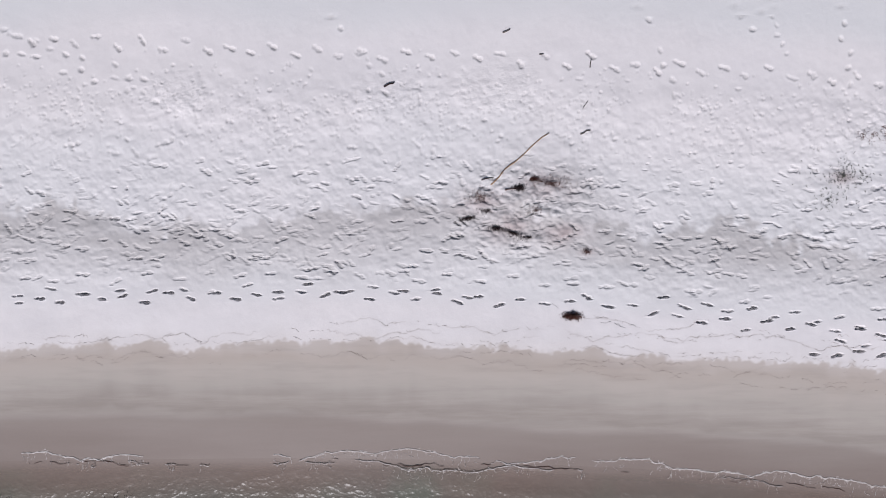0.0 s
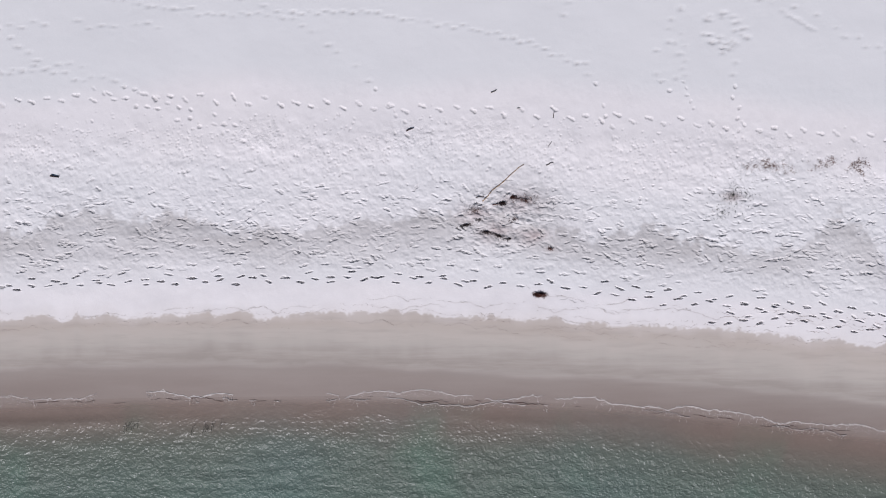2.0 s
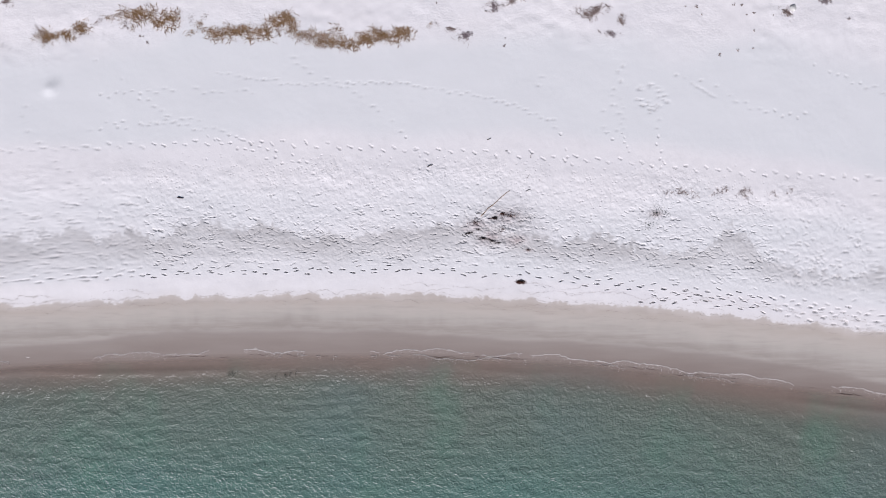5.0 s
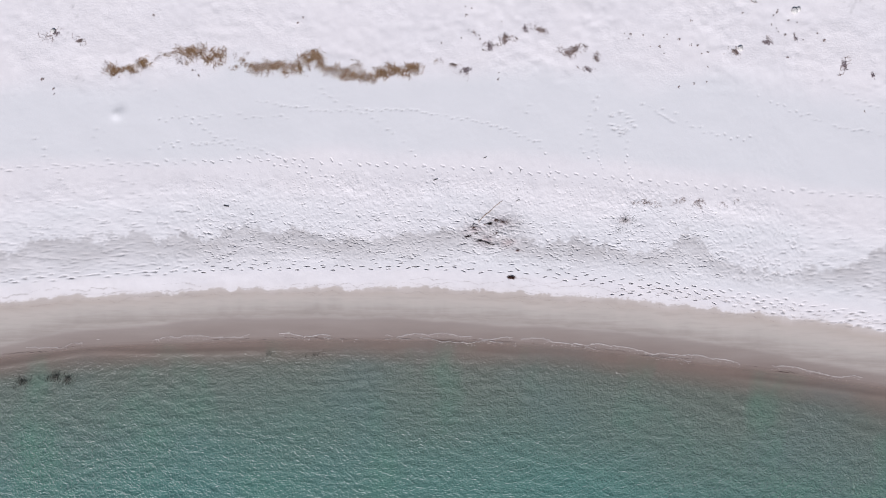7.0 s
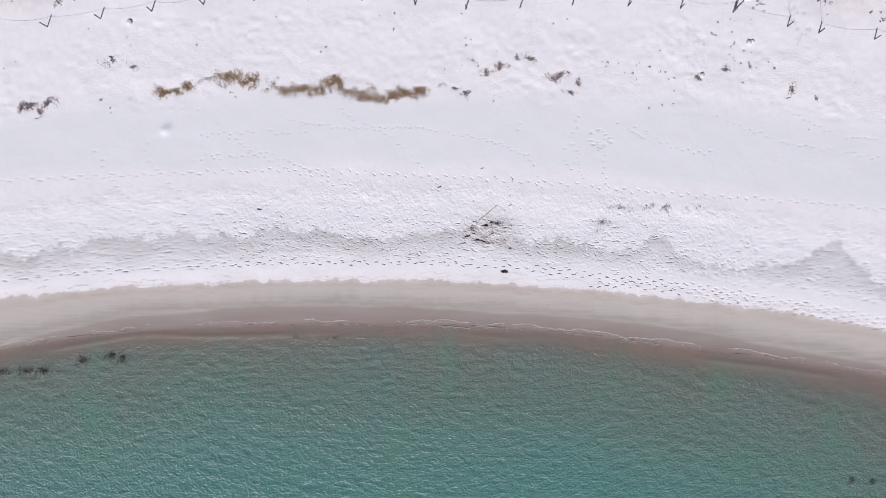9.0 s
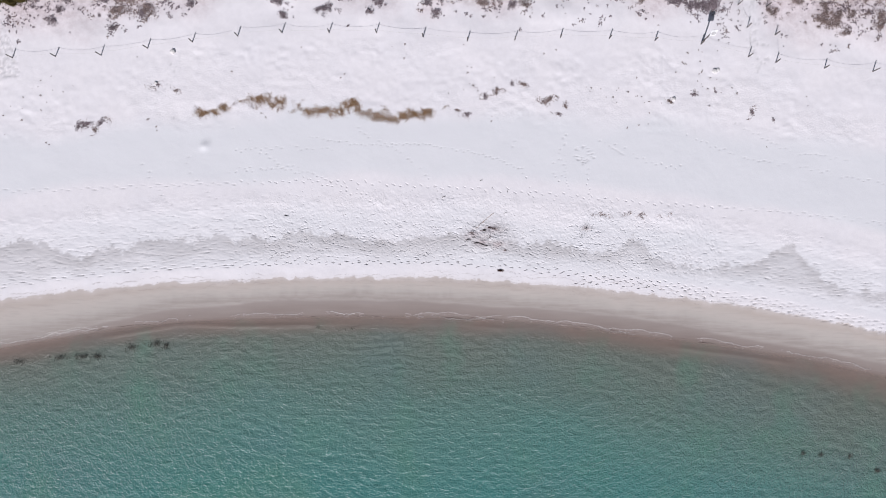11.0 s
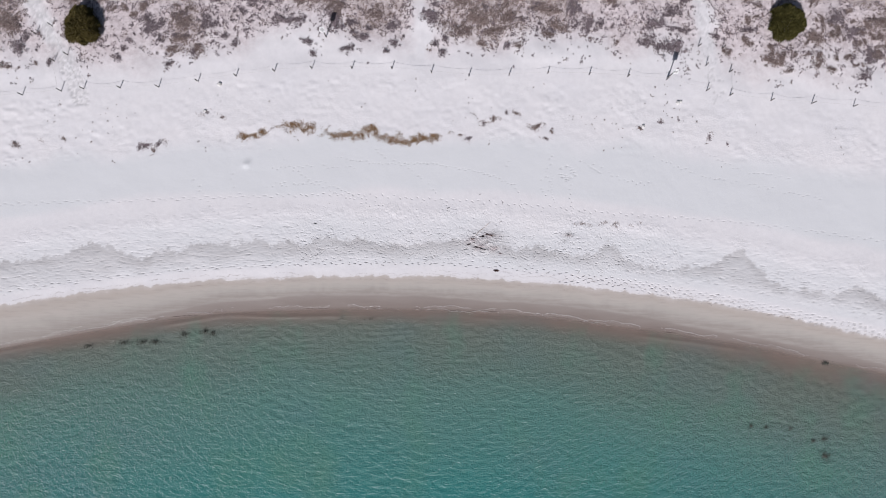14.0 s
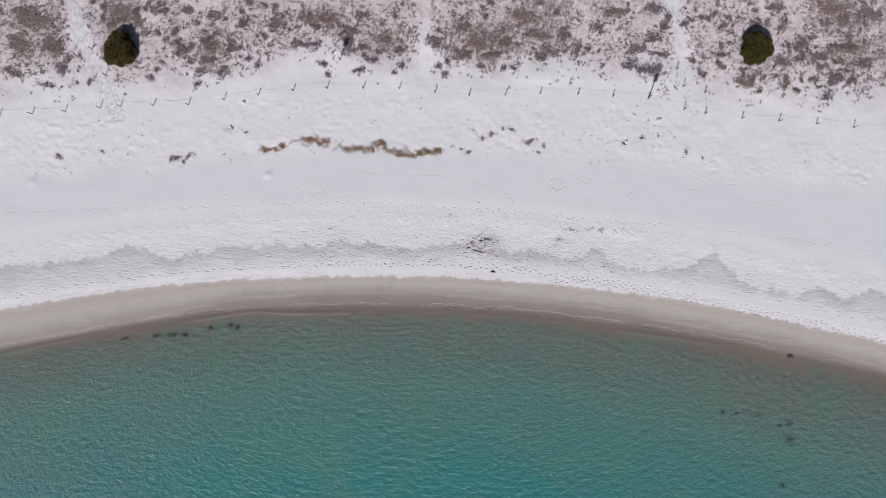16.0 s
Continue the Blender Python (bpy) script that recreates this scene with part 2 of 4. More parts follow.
def press(x, y, turn, length=0.34, broad=0.13, depth=0.05, rim=0.007, soft=0.0):
    """One footprint: a heel and a ball pressed in unevenly, with sand pushed up round it. soft: worn by wind, 0 to 1."""
    c, s = math.cos(turn), math.sin(turn)
    toe, heel_at = rnd.uniform(0.15, 0.24), rnd.uniform(0.24, 0.34)
    big, small = rnd.uniform(0.24, 0.33), rnd.uniform(0.15, 0.23)
    skew_a, skew_b = rnd.gauss(0, 0.12) * broad, rnd.gauss(0, 0.12) * broad
    heel_deep, waist = rnd.uniform(0.5, 1.1), rnd.uniform(0.4, 0.9)
    ph, pk, pa = rnd.uniform(0, 6.28), rnd.uniform(0, 6.28), rnd.uniform(0.08, 0.24)
    lone = length < 0.24
    steep = 0.9 - 0.15 * soft
    for p in PATCHES:
        cut = p.window(x, y, length * 1.1)
        if cut is None:
            continue
        dx, dy = p.x[cut] - x, p.y[cut] - y
        width = max(broad, 1.2 * float(p.ys[cut[1].start + 1] - p.ys[cut[1].start]))
        a, b = dx * c + dy * s, -dx * s + dy * c
        ang = np.arctan2(b / width, a / length)
        inner = steep - (0.06 + 0.14 * soft) * smooth(-0.3, 0.45, dy / width)             # the landward wall has slumped a little
        ripple = 1 + pa * np.sin(2 * ang + ph) + 0.7 * pa * np.sin(5 * ang + pk)
        if lone:
            q = np.sqrt((a / (0.5 * length)) ** 2 + (b / (0.5 * width)) ** 2) * ripple
            dent = smooth(1.1, inner * 0.6, q)
        else:
            ball = np.sqrt(((a - toe * length) / (big * length)) ** 2 + ((b - skew_a) / (0.5 * width)) ** 2) * ripple
            heel = np.sqrt(((a + heel_at * length) / (small * length)) ** 2 + ((b - skew_b) / (0.4 * width)) ** 2) * ripple
            neck = np.sqrt(((a + 0.05 * length) / (0.3 * length)) ** 2 + (b / (0.26 * width)) ** 2)
            q = np.minimum(ball, heel)
            dent = np.maximum(np.maximum(smooth(1.1, inner, ball), heel_deep * smooth(1.1, inner, heel)), waist * smooth(1.1, 0.5, neck))
        # the pressed-in part is marked for painted shade, stronger in deeper prints
        p.print_shade[cut] = np.maximum(p.print_shade[cut], min(1.0, depth / 0.05) * np.minimum(dent, 1))
        p.z[cut] += -depth * dent + 0.7 * rim * np.exp(-((q - 1.3) / 0.25) ** 2) * (0.5 + 0.5 * np.sin(ang + ph)) * np.clip(0.6 - 1.4 * dy / width, 0, 1.4)


def trail(pts, step=0.55, gap=0.13, wander=0.04, depth=0.05, length=0.34, width=0.13, miss=0.0, soft=0.5, twist=0.0):
    """A line of left and right footprints along a polyline."""
    pts = [Vector(p) for p in pts]
    left, carry = 1, rnd.uniform(0, step)
    for a, b in zip(pts, pts[1:]):
        d = b - a
        n, at = d.length, carry
        turn = math.atan2(d.y, d.x)
        side = Vector((-d.y, d.x)).normalized()
        while at < n:
            p = a + d * (at / n) + side * (left * gap * 0.5 + rnd.gauss(0, wander))
            if rnd.random() >= miss:
                press(p.x, p.y, turn + twist + rnd.gauss(0, 0.16), length * rnd.uniform(0.88, 1.1), width * rnd.uniform(0.85, 1.15), depth * rnd.uniform(0.45, 1.15), 0.2 * depth, soft * rnd.random())
            left, at = -left, at + step * rnd.uniform(0.9, 1.1)
        carry = at - n


# the trodden belt: many people have walked along the beach
for _ in range(2700):
    x = rnd.uniform(-56, 46)
    u = rnd.triangular(1.3, 5.2, 2.6)
    y = float(DRY_EDGE(x)) + u
    slope = float(DRY_EDGE(x + 0.5) - DRY_EDGE(x - 0.5))
    fresh = rnd.random() ** 1.4
    turn = math.atan(slope) + rnd.gauss(0, 0.15 + 0.09 * u)
    size = rnd.uniform(0.75, 1.05)
    press(x, y, turn, 0.31 * size, rnd.uniform(0.085, 0.13) * size, 0.006 + 0.026 * fresh, 0.003 + 0.004 * fresh, 1 - fresh)
    if rnd.random() < 0.35:
        press(x + rnd.uniform(0.12, 0.34), y + rnd.gauss(0, 0.1), turn + rnd.gauss(0, 0.3), 0.27 * size, 0.105 * size, 0.008 + 0.026 * fresh, 0.005, 1 - fresh)
for _ in range(1500):
    x = rnd.uniform(-56, 46)
    y = float(DRY_EDGE(x)) + rnd.triangular(3.6, 7.2, 5.4)
    fresh = rnd.random() ** 3
    press(x, y, rnd.gauss(0, 0.9), rnd.uniform(0.07, 0.17), rnd.uniform(0.05, 0.1), 0.007 + 0.026 * fresh, 0.004, 1 - fresh)
for _ in range(2600):                                 # crumbly pits along the berm
    x = rnd.uniform(X0, X1)
    y = float(np.interp(x, DRY_EDGE.x, DRY_EDGE.y)) + rnd.gauss(5.9, 0.45)
    if noise.noise((x * 0.7, y * 0.7, 3.0)) > rnd.uniform(-0.5, 0.4):
        press(x, y, rnd.uniform(0, 3), rnd.uniform(0.04, 0.1), rnd.uniform(0.04, 0.08), rnd.uniform(0.006, 0.022), 0.006, 0.4)


def along(line, shift, x0, x1, step=2.0):
    return [(x, float(line(x)) + shift) for x in np.arange(x0, x1, step)]


# walkers close to the water's edge
trail(along(DRY_EDGE, 1.12, -56, 1), depth=0.075, width=0.072, length=0.26, soft=0.2)
trail(along(DRY_EDGE, 1.28, -56, -1), depth=0.075, width=0.072, length=0.26, soft=0.2, step=0.8)
trail(along(DRY_EDGE, 1.62, -50, 3), depth=0.03, width=0.1, length=0.3, step=0.75, soft=0.6)
trail([(0, -2.0), (1.9, -2.4), (4, -2.75), (7.6, -2.95), (11, -3.3), (15, -3.9), (22, -5.2), (32, -7.2), (46, -10.6)], depth=0.075, width=0.072, length=0.26, soft=0.2)
trail([(2, -2.1), (5, -2.5), (8, -2.75), (14, -3.5), (22, -4.9), (32, -6.9), (46, -10.2)], depth=0.075, width=0.072, length=0.26, soft=0.2)
trail([(5.5, -3.5), (8, -3.45), (10.8, -3.75), (14.7, -4.45), (22, -5.6), (30, -7.2), (40, -9.3)], depth=0.075, width=0.072, length=0.26, soft=0.2)
trail([(6.2, -3.2), (8.4, -3.15), (11, -3.5), (15, -4.2), (24, -5.8)], depth=0.075, width=0.072, length=0.26, soft=0.2)
# the lone walker further up, and paths that wander over the smooth sand
trail([(-50, 3.2), (-34.6, 3.75), (-26.9, 4.1), (-15.2, 4.5), (-11.9, 4.43), (-8.4, 4.21), (-6.3, 4.07), (-2.2, 3.95), (0.8, 3.71), (4.4, 3.5),
       (11.9, 2.8), (19.6, 2.4), (26, 1.8), (44, -0.6)], depth=0.034, gap=0.17, length=0.27, width=0.115, soft=1.0, twist=-0.4)
SMALL = dict(step=0.4, gap=0.13, depth=0.032, length=0.18, width=0.12, wander=0.06, miss=0.15, soft=0.6)
for pts in ([(1.02, 7.77), (1.28, 6.31)], [(1.59, 5.5), (1.98, 4.61), (2.37, 3.97), (2.6, 2.9)],
            [(4.82, 8.31), (4.68, 7.01), (4.31, 5.89), (4.13, 4.92), (4.76, 4.51)], [(5.1, 8.3), (4.9, 7.0), (4.8, 5.6), (4.9, 4.6)],
            [(6.78, 5.79), (6.9, 3.86), (7.1, 2.4)], [(7.54, 8.13), (8.09, 7.56), (10.07, 6.97), (11.56, 6.08), (12.74, 5.74), (14.5, 5.7)],
            [(-21.3, 8.67), (-19, 6.87), (-17.4, 5.88)], [(-21.4, 4.94), (-20.2, 5.5), (-16.6, 5.39), (-14.5, 4.41), (-11.3, 3.42), (-9.5, 2.6)],
            [(-20.2, 5.2), (-16.4, 5.7), (-14.2, 4.8), (-12, 4.0), (-10.4, 3.4)]):
    trail(pts, **SMALL)
for pts in (
            [(-11.3, 8.76), (-10.7, 8.18), (-8.6, 7.28), (-7.6, 6.46), (-6.15, 5.48), (-5.2, 4.02), (-4.7, 3.5), (-4.2, 2.9)],
            [(-20.8, 6.88), (-17.4, 7.1), (-15.3, 7.0), (-13.2, 7.07)], [(-24.6, 6.4), (-24.2, 4.9), (-22, 2.5), (-21, 1.2)],
            [(-30.4, 2.5), (-27.5, 2.0), (-25, 1.6)], [(-28.4, 6.0), (-27, 4.0), (-25.6, 2.2)], [(14.5, 8.2), (19, 6.4), (24, 5.6), (30, 4.4)],
            [(18, 9.4), (22.5, 7.0), (27.5, 6.2)], [(-26, 14.5), (-26.4, 11.5), (-25, 8.5)], [(-25.4, 14.4), (-25.9, 11.7)]):
    trail(pts, **SMALL)
trail([(-15.3, 7.98), (-11, 7.37), (-6.15, 7.42), (-3.5, 6.99), (-1.1, 6.57), (1.6, 5.5)], step=0.3, gap=0.08, depth=0.045, length=0.13, width=0.11)
trail([(5.0, 6.6), (5.1, 5.4), (5.4, 3.9)], step=0.25, gap=0.06, depth=0.025, length=0.12, width=0.1)
for k in range(36):                                   # a ring that someone trod into the smooth sand
    a, r = rnd.uniform(0, 6.28), rnd.gauss(0.62, 0.1)
    press(6.55 + r * math.cos(a), 6.65 + r * math.sin(a), rnd.uniform(0, 6.28), 0.17, 0.11, rnd.uniform(0.025, 0.04))
for k in range(14):                                   # a furrow dragged through the sand
    press(8.72 + k * 0.07, 7.18 - k * 0.042, -0.54, 0.3, 0.1, 0.012, 0.01)
for k in range(800):                                  # the two sandy ways through the dune fence
    f = rnd.random()
    y = 12.6 + 14 * f
    x = float(west_way(y)) + rnd.uniform(-0.85, 0.85)
    press(x, y, 1.7 + rnd.gauss(0, 0.6), 0.3, 0.14, rnd.uniform(0.015, 0.035), 0.006, 0.5)
for k in range(200):
    f = rnd.random()
    press(20.6 - 2.2 * f + rnd.gauss(0, 0.4), 13.2 + 12 * f, 1.7 + rnd.gauss(0, 0.4), 0.3, 0.14, rnd.uniform(0.012, 0.03), 0.006, 0.5)
for mx, my, mr, mh in ((-23.3, 7.14, 0.3, 0.1), (-23.1, 7.4, 0.3, 0.04), (-47.5, 6.2, 0.5, 0.08), (-1.5, 0.2, 1.2, 0.06), (-0.2, 0.3, 1.0, 0.06)):   # heaps of sand
    for p in PATCHES:
        p.z += mh * np.exp(-(np.hypot(p.x - mx, p.y - my) / mr) ** 2)
# the close patch meets the wide one along its rim
rim_gap = np.minimum(np.minimum(close.x - X0, X1 - close.x), np.minimum(close.y - Y0, Y1 - close.y))
blend = smooth(0.0, 0.12, rim_gap)
close.z = close.z * blend + wide.sample(close.x, close.y) * (1 - blend)


def ground_at(x, y):
    return float((close if X0 < x < X1 and Y0 < y < Y1 else wide).sample(x, y))


def sheet(name, grids, material, hole=None):
    """One mesh from grids of (xs, ys, z, attributes). hole: a rectangle that the first grid leaves open."""
    co, quads, values, start = [], [], {}, 0
    for n, (xs, ys, z, attributes) in enumerate(grids):
        nx, ny = len(xs), len(ys)
        gx, gy = np.meshgrid(xs, ys, indexing="ij")
        co.append(np.stack([gx, gy, z], -1).reshape(-1, 3))
        idx = np.arange(nx * ny).reshape(nx, ny) + start
        q = np.stack([idx[:-1, :-1], idx[1:, :-1], idx[1:, 1:], idx[:-1, 1:]], -1)
        if n == 0 and hole:
            mx, my = (xs[:-1] + xs[1:]) / 2, (ys[:-1] + ys[1:]) / 2
            q = q[~(((mx > hole[0]) & (mx < hole[1]))[:, None] & ((my > hole[2]) & (my < hole[3]))[None, :])]
        quads.append(q.reshape(-1, 4))
        for key, v in attributes.items():
            values.setdefault(key, []).append(np.asarray(v).ravel())
        start += nx * ny
    co, quads = np.concatenate(co).astype(np.float32), np.concatenate(quads).astype(np.int32)
    me = bpy.data.meshes.new(name)
    me.vertices.add(len(co))
    me.vertices.foreach_set("co", co.ravel())
    me.loops.add(quads.size)
    me.loops.foreach_set("vertex_index", quads.ravel())
    me.polygons.add(len(quads))
    me.polygons.foreach_set("loop_start", np.arange(0, quads.size, 4, dtype=np.int32))
    me.polygons.foreach_set("use_smooth", np.ones(len(quads), dtype=bool))
    me.update(calc_edges=True)
    for key, v in values.items():
        layer = me.attributes.new(key, "FLOAT", "POINT")
        layer.data.foreach_set("value", np.concatenate(v).astype(np.float32))
    me.materials.append(material)
    return new(name, me)


# ================= materials =================


class Mat:
    """A node material with short ways to add nodes."""

    def __init__(self, name, rough=0.8):
        self.m = bpy.data.materials.new(name)
        self.m.use_nodes = True
        self.t = self.m.node_tree
        self.b = self.t.nodes["Principled BSDF"]
        self.b.inputs["Roughness"].default_value = rough

    def node(self, kind, **kw):
        n = self.t.nodes.new(kind)
        for i, v in kw.pop("ins", {}).items():
            if hasattr(v, "is_linked"):
                self.t.links.new(v, n.inputs[i])
            else:
                n.inputs[i].default_value = v
        if "op" in kw:
            n.operation = kw["op"]
        return n

    def link(self, a, b):
        self.t.links.new(a, b)

    def attr(self, name):
        n = self.t.nodes.new("ShaderNodeAttribute")
        n.attribute_name = name
        return n.outputs["Fac"]

    def pos(self, sx=1.0, sy=1.0, sz=1.0):
        g = self.node("ShaderNodeNewGeometry")
        return self.node("ShaderNodeVectorMath", op="MULTIPLY", ins={0: g.outputs["Position"], 1: (sx, sy, sz)}).outputs[0]

    def noise(self, scale, vec=None, detail=4.0, rough=0.55):
        return self.node("ShaderNodeTexNoise", ins={"Vector": vec or self.pos(), "Scale": scale, "Detail": detail, "Roughness": rough}).outputs["Fac"]

    def ramp(self, fac, *stops):
        n = self.t.nodes.new("ShaderNodeValToRGB")
        els = n.color_ramp.elements
        while len(els) < len(stops):
            els.new(0.5)
        for e, (p, c) in zip(els, stops):
            e.position = p
            e.color = (*c, 1) if isinstance(c, tuple) else (c, c, c, 1)
        self.link(fac, n.inputs[0])
        return n.outputs[0]

    def mix(self, fac, a, b, blend="MIX"):
        n = self.t.nodes.new("ShaderNodeMix")
        n.data_type, n.blend_type = "RGBA", blend
        for i, v in ((0, fac), (6, a), (7, b)):
            if hasattr(v, "is_linked"):
                self.link(v, n.inputs[i])
            else:
                n.inputs[i].default_value = (*v, 1) if isinstance(v, tuple) else v
        return n.outputs[2]

    def math(self, op, a, b=0.0, clamp=False):
        n = self.node("ShaderNodeMath", op=op, ins={0: a, 1: b})
        n.use_clamp = clamp
        return n.outputs[0]

    def bump(self, height, strength, distance):
        n = self.node("ShaderNodeBump", ins={"Height": height, "Strength": strength, "Distance": distance})
        self.link(n.outputs[0], self.b.inputs["Normal"])

    def color(self, out):
        self.link(out, self.b.inputs["Base Color"])


def make_sand():
    m = Mat("white_sand", 0.9)
    fine, mid, big = m.noise(60), m.noise(2.2), m.noise(0.22)
    c = m.mix(m.ramp(big, (0.3, 0.0), (0.7, 1.0)), (0.81, 0.775, 0.78), (0.77, 0.745, 0.76))
    c = m.mix(m.ramp(mid, (0.35, 0.0), (0.75, 0.35)), c, (0.66, 0.635, 0.645))
    c = m.mix(m.math("MULTIPLY", m.attr("greyed"), 0.9), c, (0.7, 0.702, 0.715))
    # damp sand from the last high tide
    streak = m.noise(1.0, m.pos(0.5, 2.2, 1), 5)
    dampf = m.math("MULTIPLY", m.attr("damp"), m.ramp(streak, (0.25, 0.6), (0.7, 1.0)))
    c = m.mix(dampf, c, (0.46, 0.44, 0.44))
    c = m.mix(m.math("MULTIPLY", m.attr("stain"), 0.8), c, (0.33, 0.245, 0.245))
    # painted shade: footprint floors mixed to grey to deepen their shadows
    c = m.mix(m.math("MULTIPLY", m.attr("print_shade"), 0.75), c, (0.45, 0.435, 0.435))
    # foreshore: tan, then soaked brown
    band = m.noise(0.6, m.pos(0.12, 1.6, 1), 4)
    at = m.math("ADD", m.attr("fore"), m.math("MULTIPLY", m.math("SUBTRACT", band, 0.5), 0.3))
    tan = m.ramp(at, (0.0, (0.47, 0.41, 0.37)), (0.22, (0.435, 0.378, 0.338)), (0.38, (0.45, 0.405, 0.37)), (0.6, (0.40, 0.365, 0.335)), (0.84, (0.315, 0.28, 0.255)),
                 (0.93, (0.305, 0.27, 0.245)), (0.99, (0.34, 0.305, 0.28)))
    tan = m.mix(m.ramp(m.noise(1.6, m.pos(0.25, 2.8, 1), 6, 0.65), (0.42, 0.0), (0.72, 0.5)), tan, (0.47, 0.425, 0.39))
    tan = m.mix(m.ramp(m.noise(2.4, m.pos(0.3, 2.2, 3), 5), (0.5, 0.0), (0.75, 0.35)), tan, (0.31, 0.27, 0.25))
    c = m.mix(m.attr("tan"), c, tan)
    c = m.mix(m.attr("wet"), c, m.mix(m.ramp(m.noise(0.9, m.pos(0.25, 1.6, 5), 4), (0.35, 0.0), (0.7, 1.0)), (0.208, 0.165, 0.147), (0.235, 0.193, 0.174)))
    # plant litter between the dune shrubs
    lit = m.math("MULTIPLY", m.attr("litter"), m.ramp(m.noise(1.9, None, 8, 0.75), (0.42, 0.0), (0.62, 0.75)))
    c = m.mix(m.math("MULTIPLY", m.attr("litter"), 0.7), c, (0.69, 0.585, 0.59))
    c = m.mix(lit, c, (0.44, 0.36, 0.36))
    mould = m.math("MULTIPLY", m.attr("humus"), m.ramp(m.noise(2.6, m.pos(1, 1, 2), 8, 0.75), (0.4, 0.0), (0.6, 0.8)))
    c = m.mix(mould, c, (0.33, 0.255, 0.225))
    c = m.mix(m.math("MULTIPLY", m.attr("tide"), 0.6), c, (0.33, 0.285, 0.265))
    c = m.mix(m.ramp(fine, (0.3, 0.0), (0.8, 0.12)), c, (0.45, 0.42, 0.4))
    m.color(c)
    r = m.math("SUBTRACT", 0.92, m.math("MULTIPLY", m.attr("wet"), 0.45))
    m.link(r, m.b.inputs["Roughness"])
    m.b.inputs["Specular IOR Level"].default_value = 0.25
    grain = m.math("MULTIPLY", m.noise(11, None, 8, 0.7), m.math("SUBTRACT", 1.0, m.attr("tan"), True))
    lumps = m.math("MULTIPLY", m.noise(6.5, m.pos(0.8, 1.2, 1), 5, 0.62), m.math("MULTIPLY", m.attr("crumble"), 11.0))
    m.bump(m.math("ADD", grain, lumps), 0.16, 0.028)
    return m.m


def make_water():
    m = Mat("sea_water", 0.15)
    depth = m.attr("depth")
    patch = m.noise(0.11, m.pos(0.6, 1.2, 1), 4)
    d2 = m.math("ADD", depth, m.math("MULTIPLY", m.math("SUBTRACT", patch, 0.5), m.math("MULTIPLY", m.math("MULTIPLY", depth, 2.0, True), 0.55)))
    c = m.ramp(m.math("DIVIDE", d2, 2.0), (0.0, (0.222, 0.162, 0.141)), (0.028, (0.182, 0.147, 0.125)), (0.072, (0.122, 0.143, 0.12)), (0.34, (0.087, 0.185, 0.161)), (0.75, (0.028, 0.188, 0.178)))
    mauve = m.ramp(m.noise(0.09, m.pos(0.8, 1.1, 1), 3), (0.5, 0.0), (0.72, 0.4))
    c = m.mix(mauve, c, (0.09, 0.165, 0.175))
    green = m.ramp(m.noise(0.13, m.pos(1.3, 0.9, 2), 3), (0.52, 0.0), (0.74, 0.6))
    c = m.mix(green, c, (0.075, 0.20, 0.14))
    # stirred weed and bubbles in the shallow wash
    stir = m.math("MULTIPLY", m.ramp(m.noise(7.0, m.pos(1.0, 0.8, 1), 6, 0.75), (0.5, 0.0), (0.68, 1.0)), m.ramp(depth, (0.012, 0.0), (0.02, 0.75), (0.07, 0.5), (0.13, 0.0)))
    c = m.mix(m.math("MULTIPLY", stir, 0.5), c, (0.25, 0.2, 0.18))
    murk = m.math("MULTIPLY", m.ramp(m.noise(1.3, m.pos(0.7, 1.0, 4), 5, 0.7), (0.45, 0.0), (0.7, 1.0)), m.ramp(depth, (0.012, 0.0), (0.02, 0.7), (0.07, 0.4), (0.13, 0.0)))
    c = m.mix(murk, c, (0.155, 0.124, 0.108))
    depth_calm = m.ramp(depth, (0.012, 0.03), (0.08, 0.16), (0.2, 0.5), (0.5, 1.0))

    def ridges(scale, stretch, detail):
        n = m.noise(scale, m.pos(*stretch), detail, 0.5)
        return m.math("POWER", m.math("SUBTRACT", 1.0, m.math("MULTIPLY", m.math("ABSOLUTE", m.math("SUBTRACT", n, 0.5)), 2.6), True), 2.0)

    ripple = m.math("ADD", ridges(1.25, (0.9, 1.3, 1), 3.0), m.math("MULTIPLY", ridges(3.8, (1.0, 1.2, 2), 2.0), 0.6))
    ripple = m.math("ADD", ripple, m.math("MULTIPLY", m.noise(7.0, m.pos(0.8, 1.25, 1), 4, 0.6), 0.35))
    ripple = m.math("MULTIPLY", ripple, depth_calm)
    soft_bump = m.node("ShaderNodeBump", ins={"Height": ripple, "Strength": 0.45, "Distance": 0.1})
    full_bump = m.node("ShaderNodeBump", ins={"Height": ripple, "Strength": 1.0, "Distance": 0.18})
    # light scattered back from below, and the sky and sun on the ripples
    depths = m.node("ShaderNodeBsdfDiffuse", ins={"Color": c, "Normal": soft_bump.outputs[0]})
    gloss = m.node("ShaderNodeBsdfGlossy", ins={"Color": (1, 1, 1, 1), "Roughness": 0.35, "Normal": full_bump.outputs[0]})
    fresnel = m.node("ShaderNodeFresnel", ins={"IOR": 1.33, "Normal": full_bump.outputs[0]})
    water = m.node("ShaderNodeMixShader", ins={0: fresnel.outputs[0], 1: depths.outputs[0], 2: gloss.outputs[0]})
    clear = m.node("ShaderNodeBsdfTransparent", ins={"Color": m.ramp(depth, (0.0, (1.0, 1.0, 1.0)), (0.05, (0.84, 0.78, 0.74)))})
    body = m.node("ShaderNodeMixShader", ins={0: m.ramp(depth, (0.01, 0.0), (0.022, 0.6), (0.07, 0.9), (0.2, 0.98)), 1: clear.outputs[0], 2: water.outputs[0]})
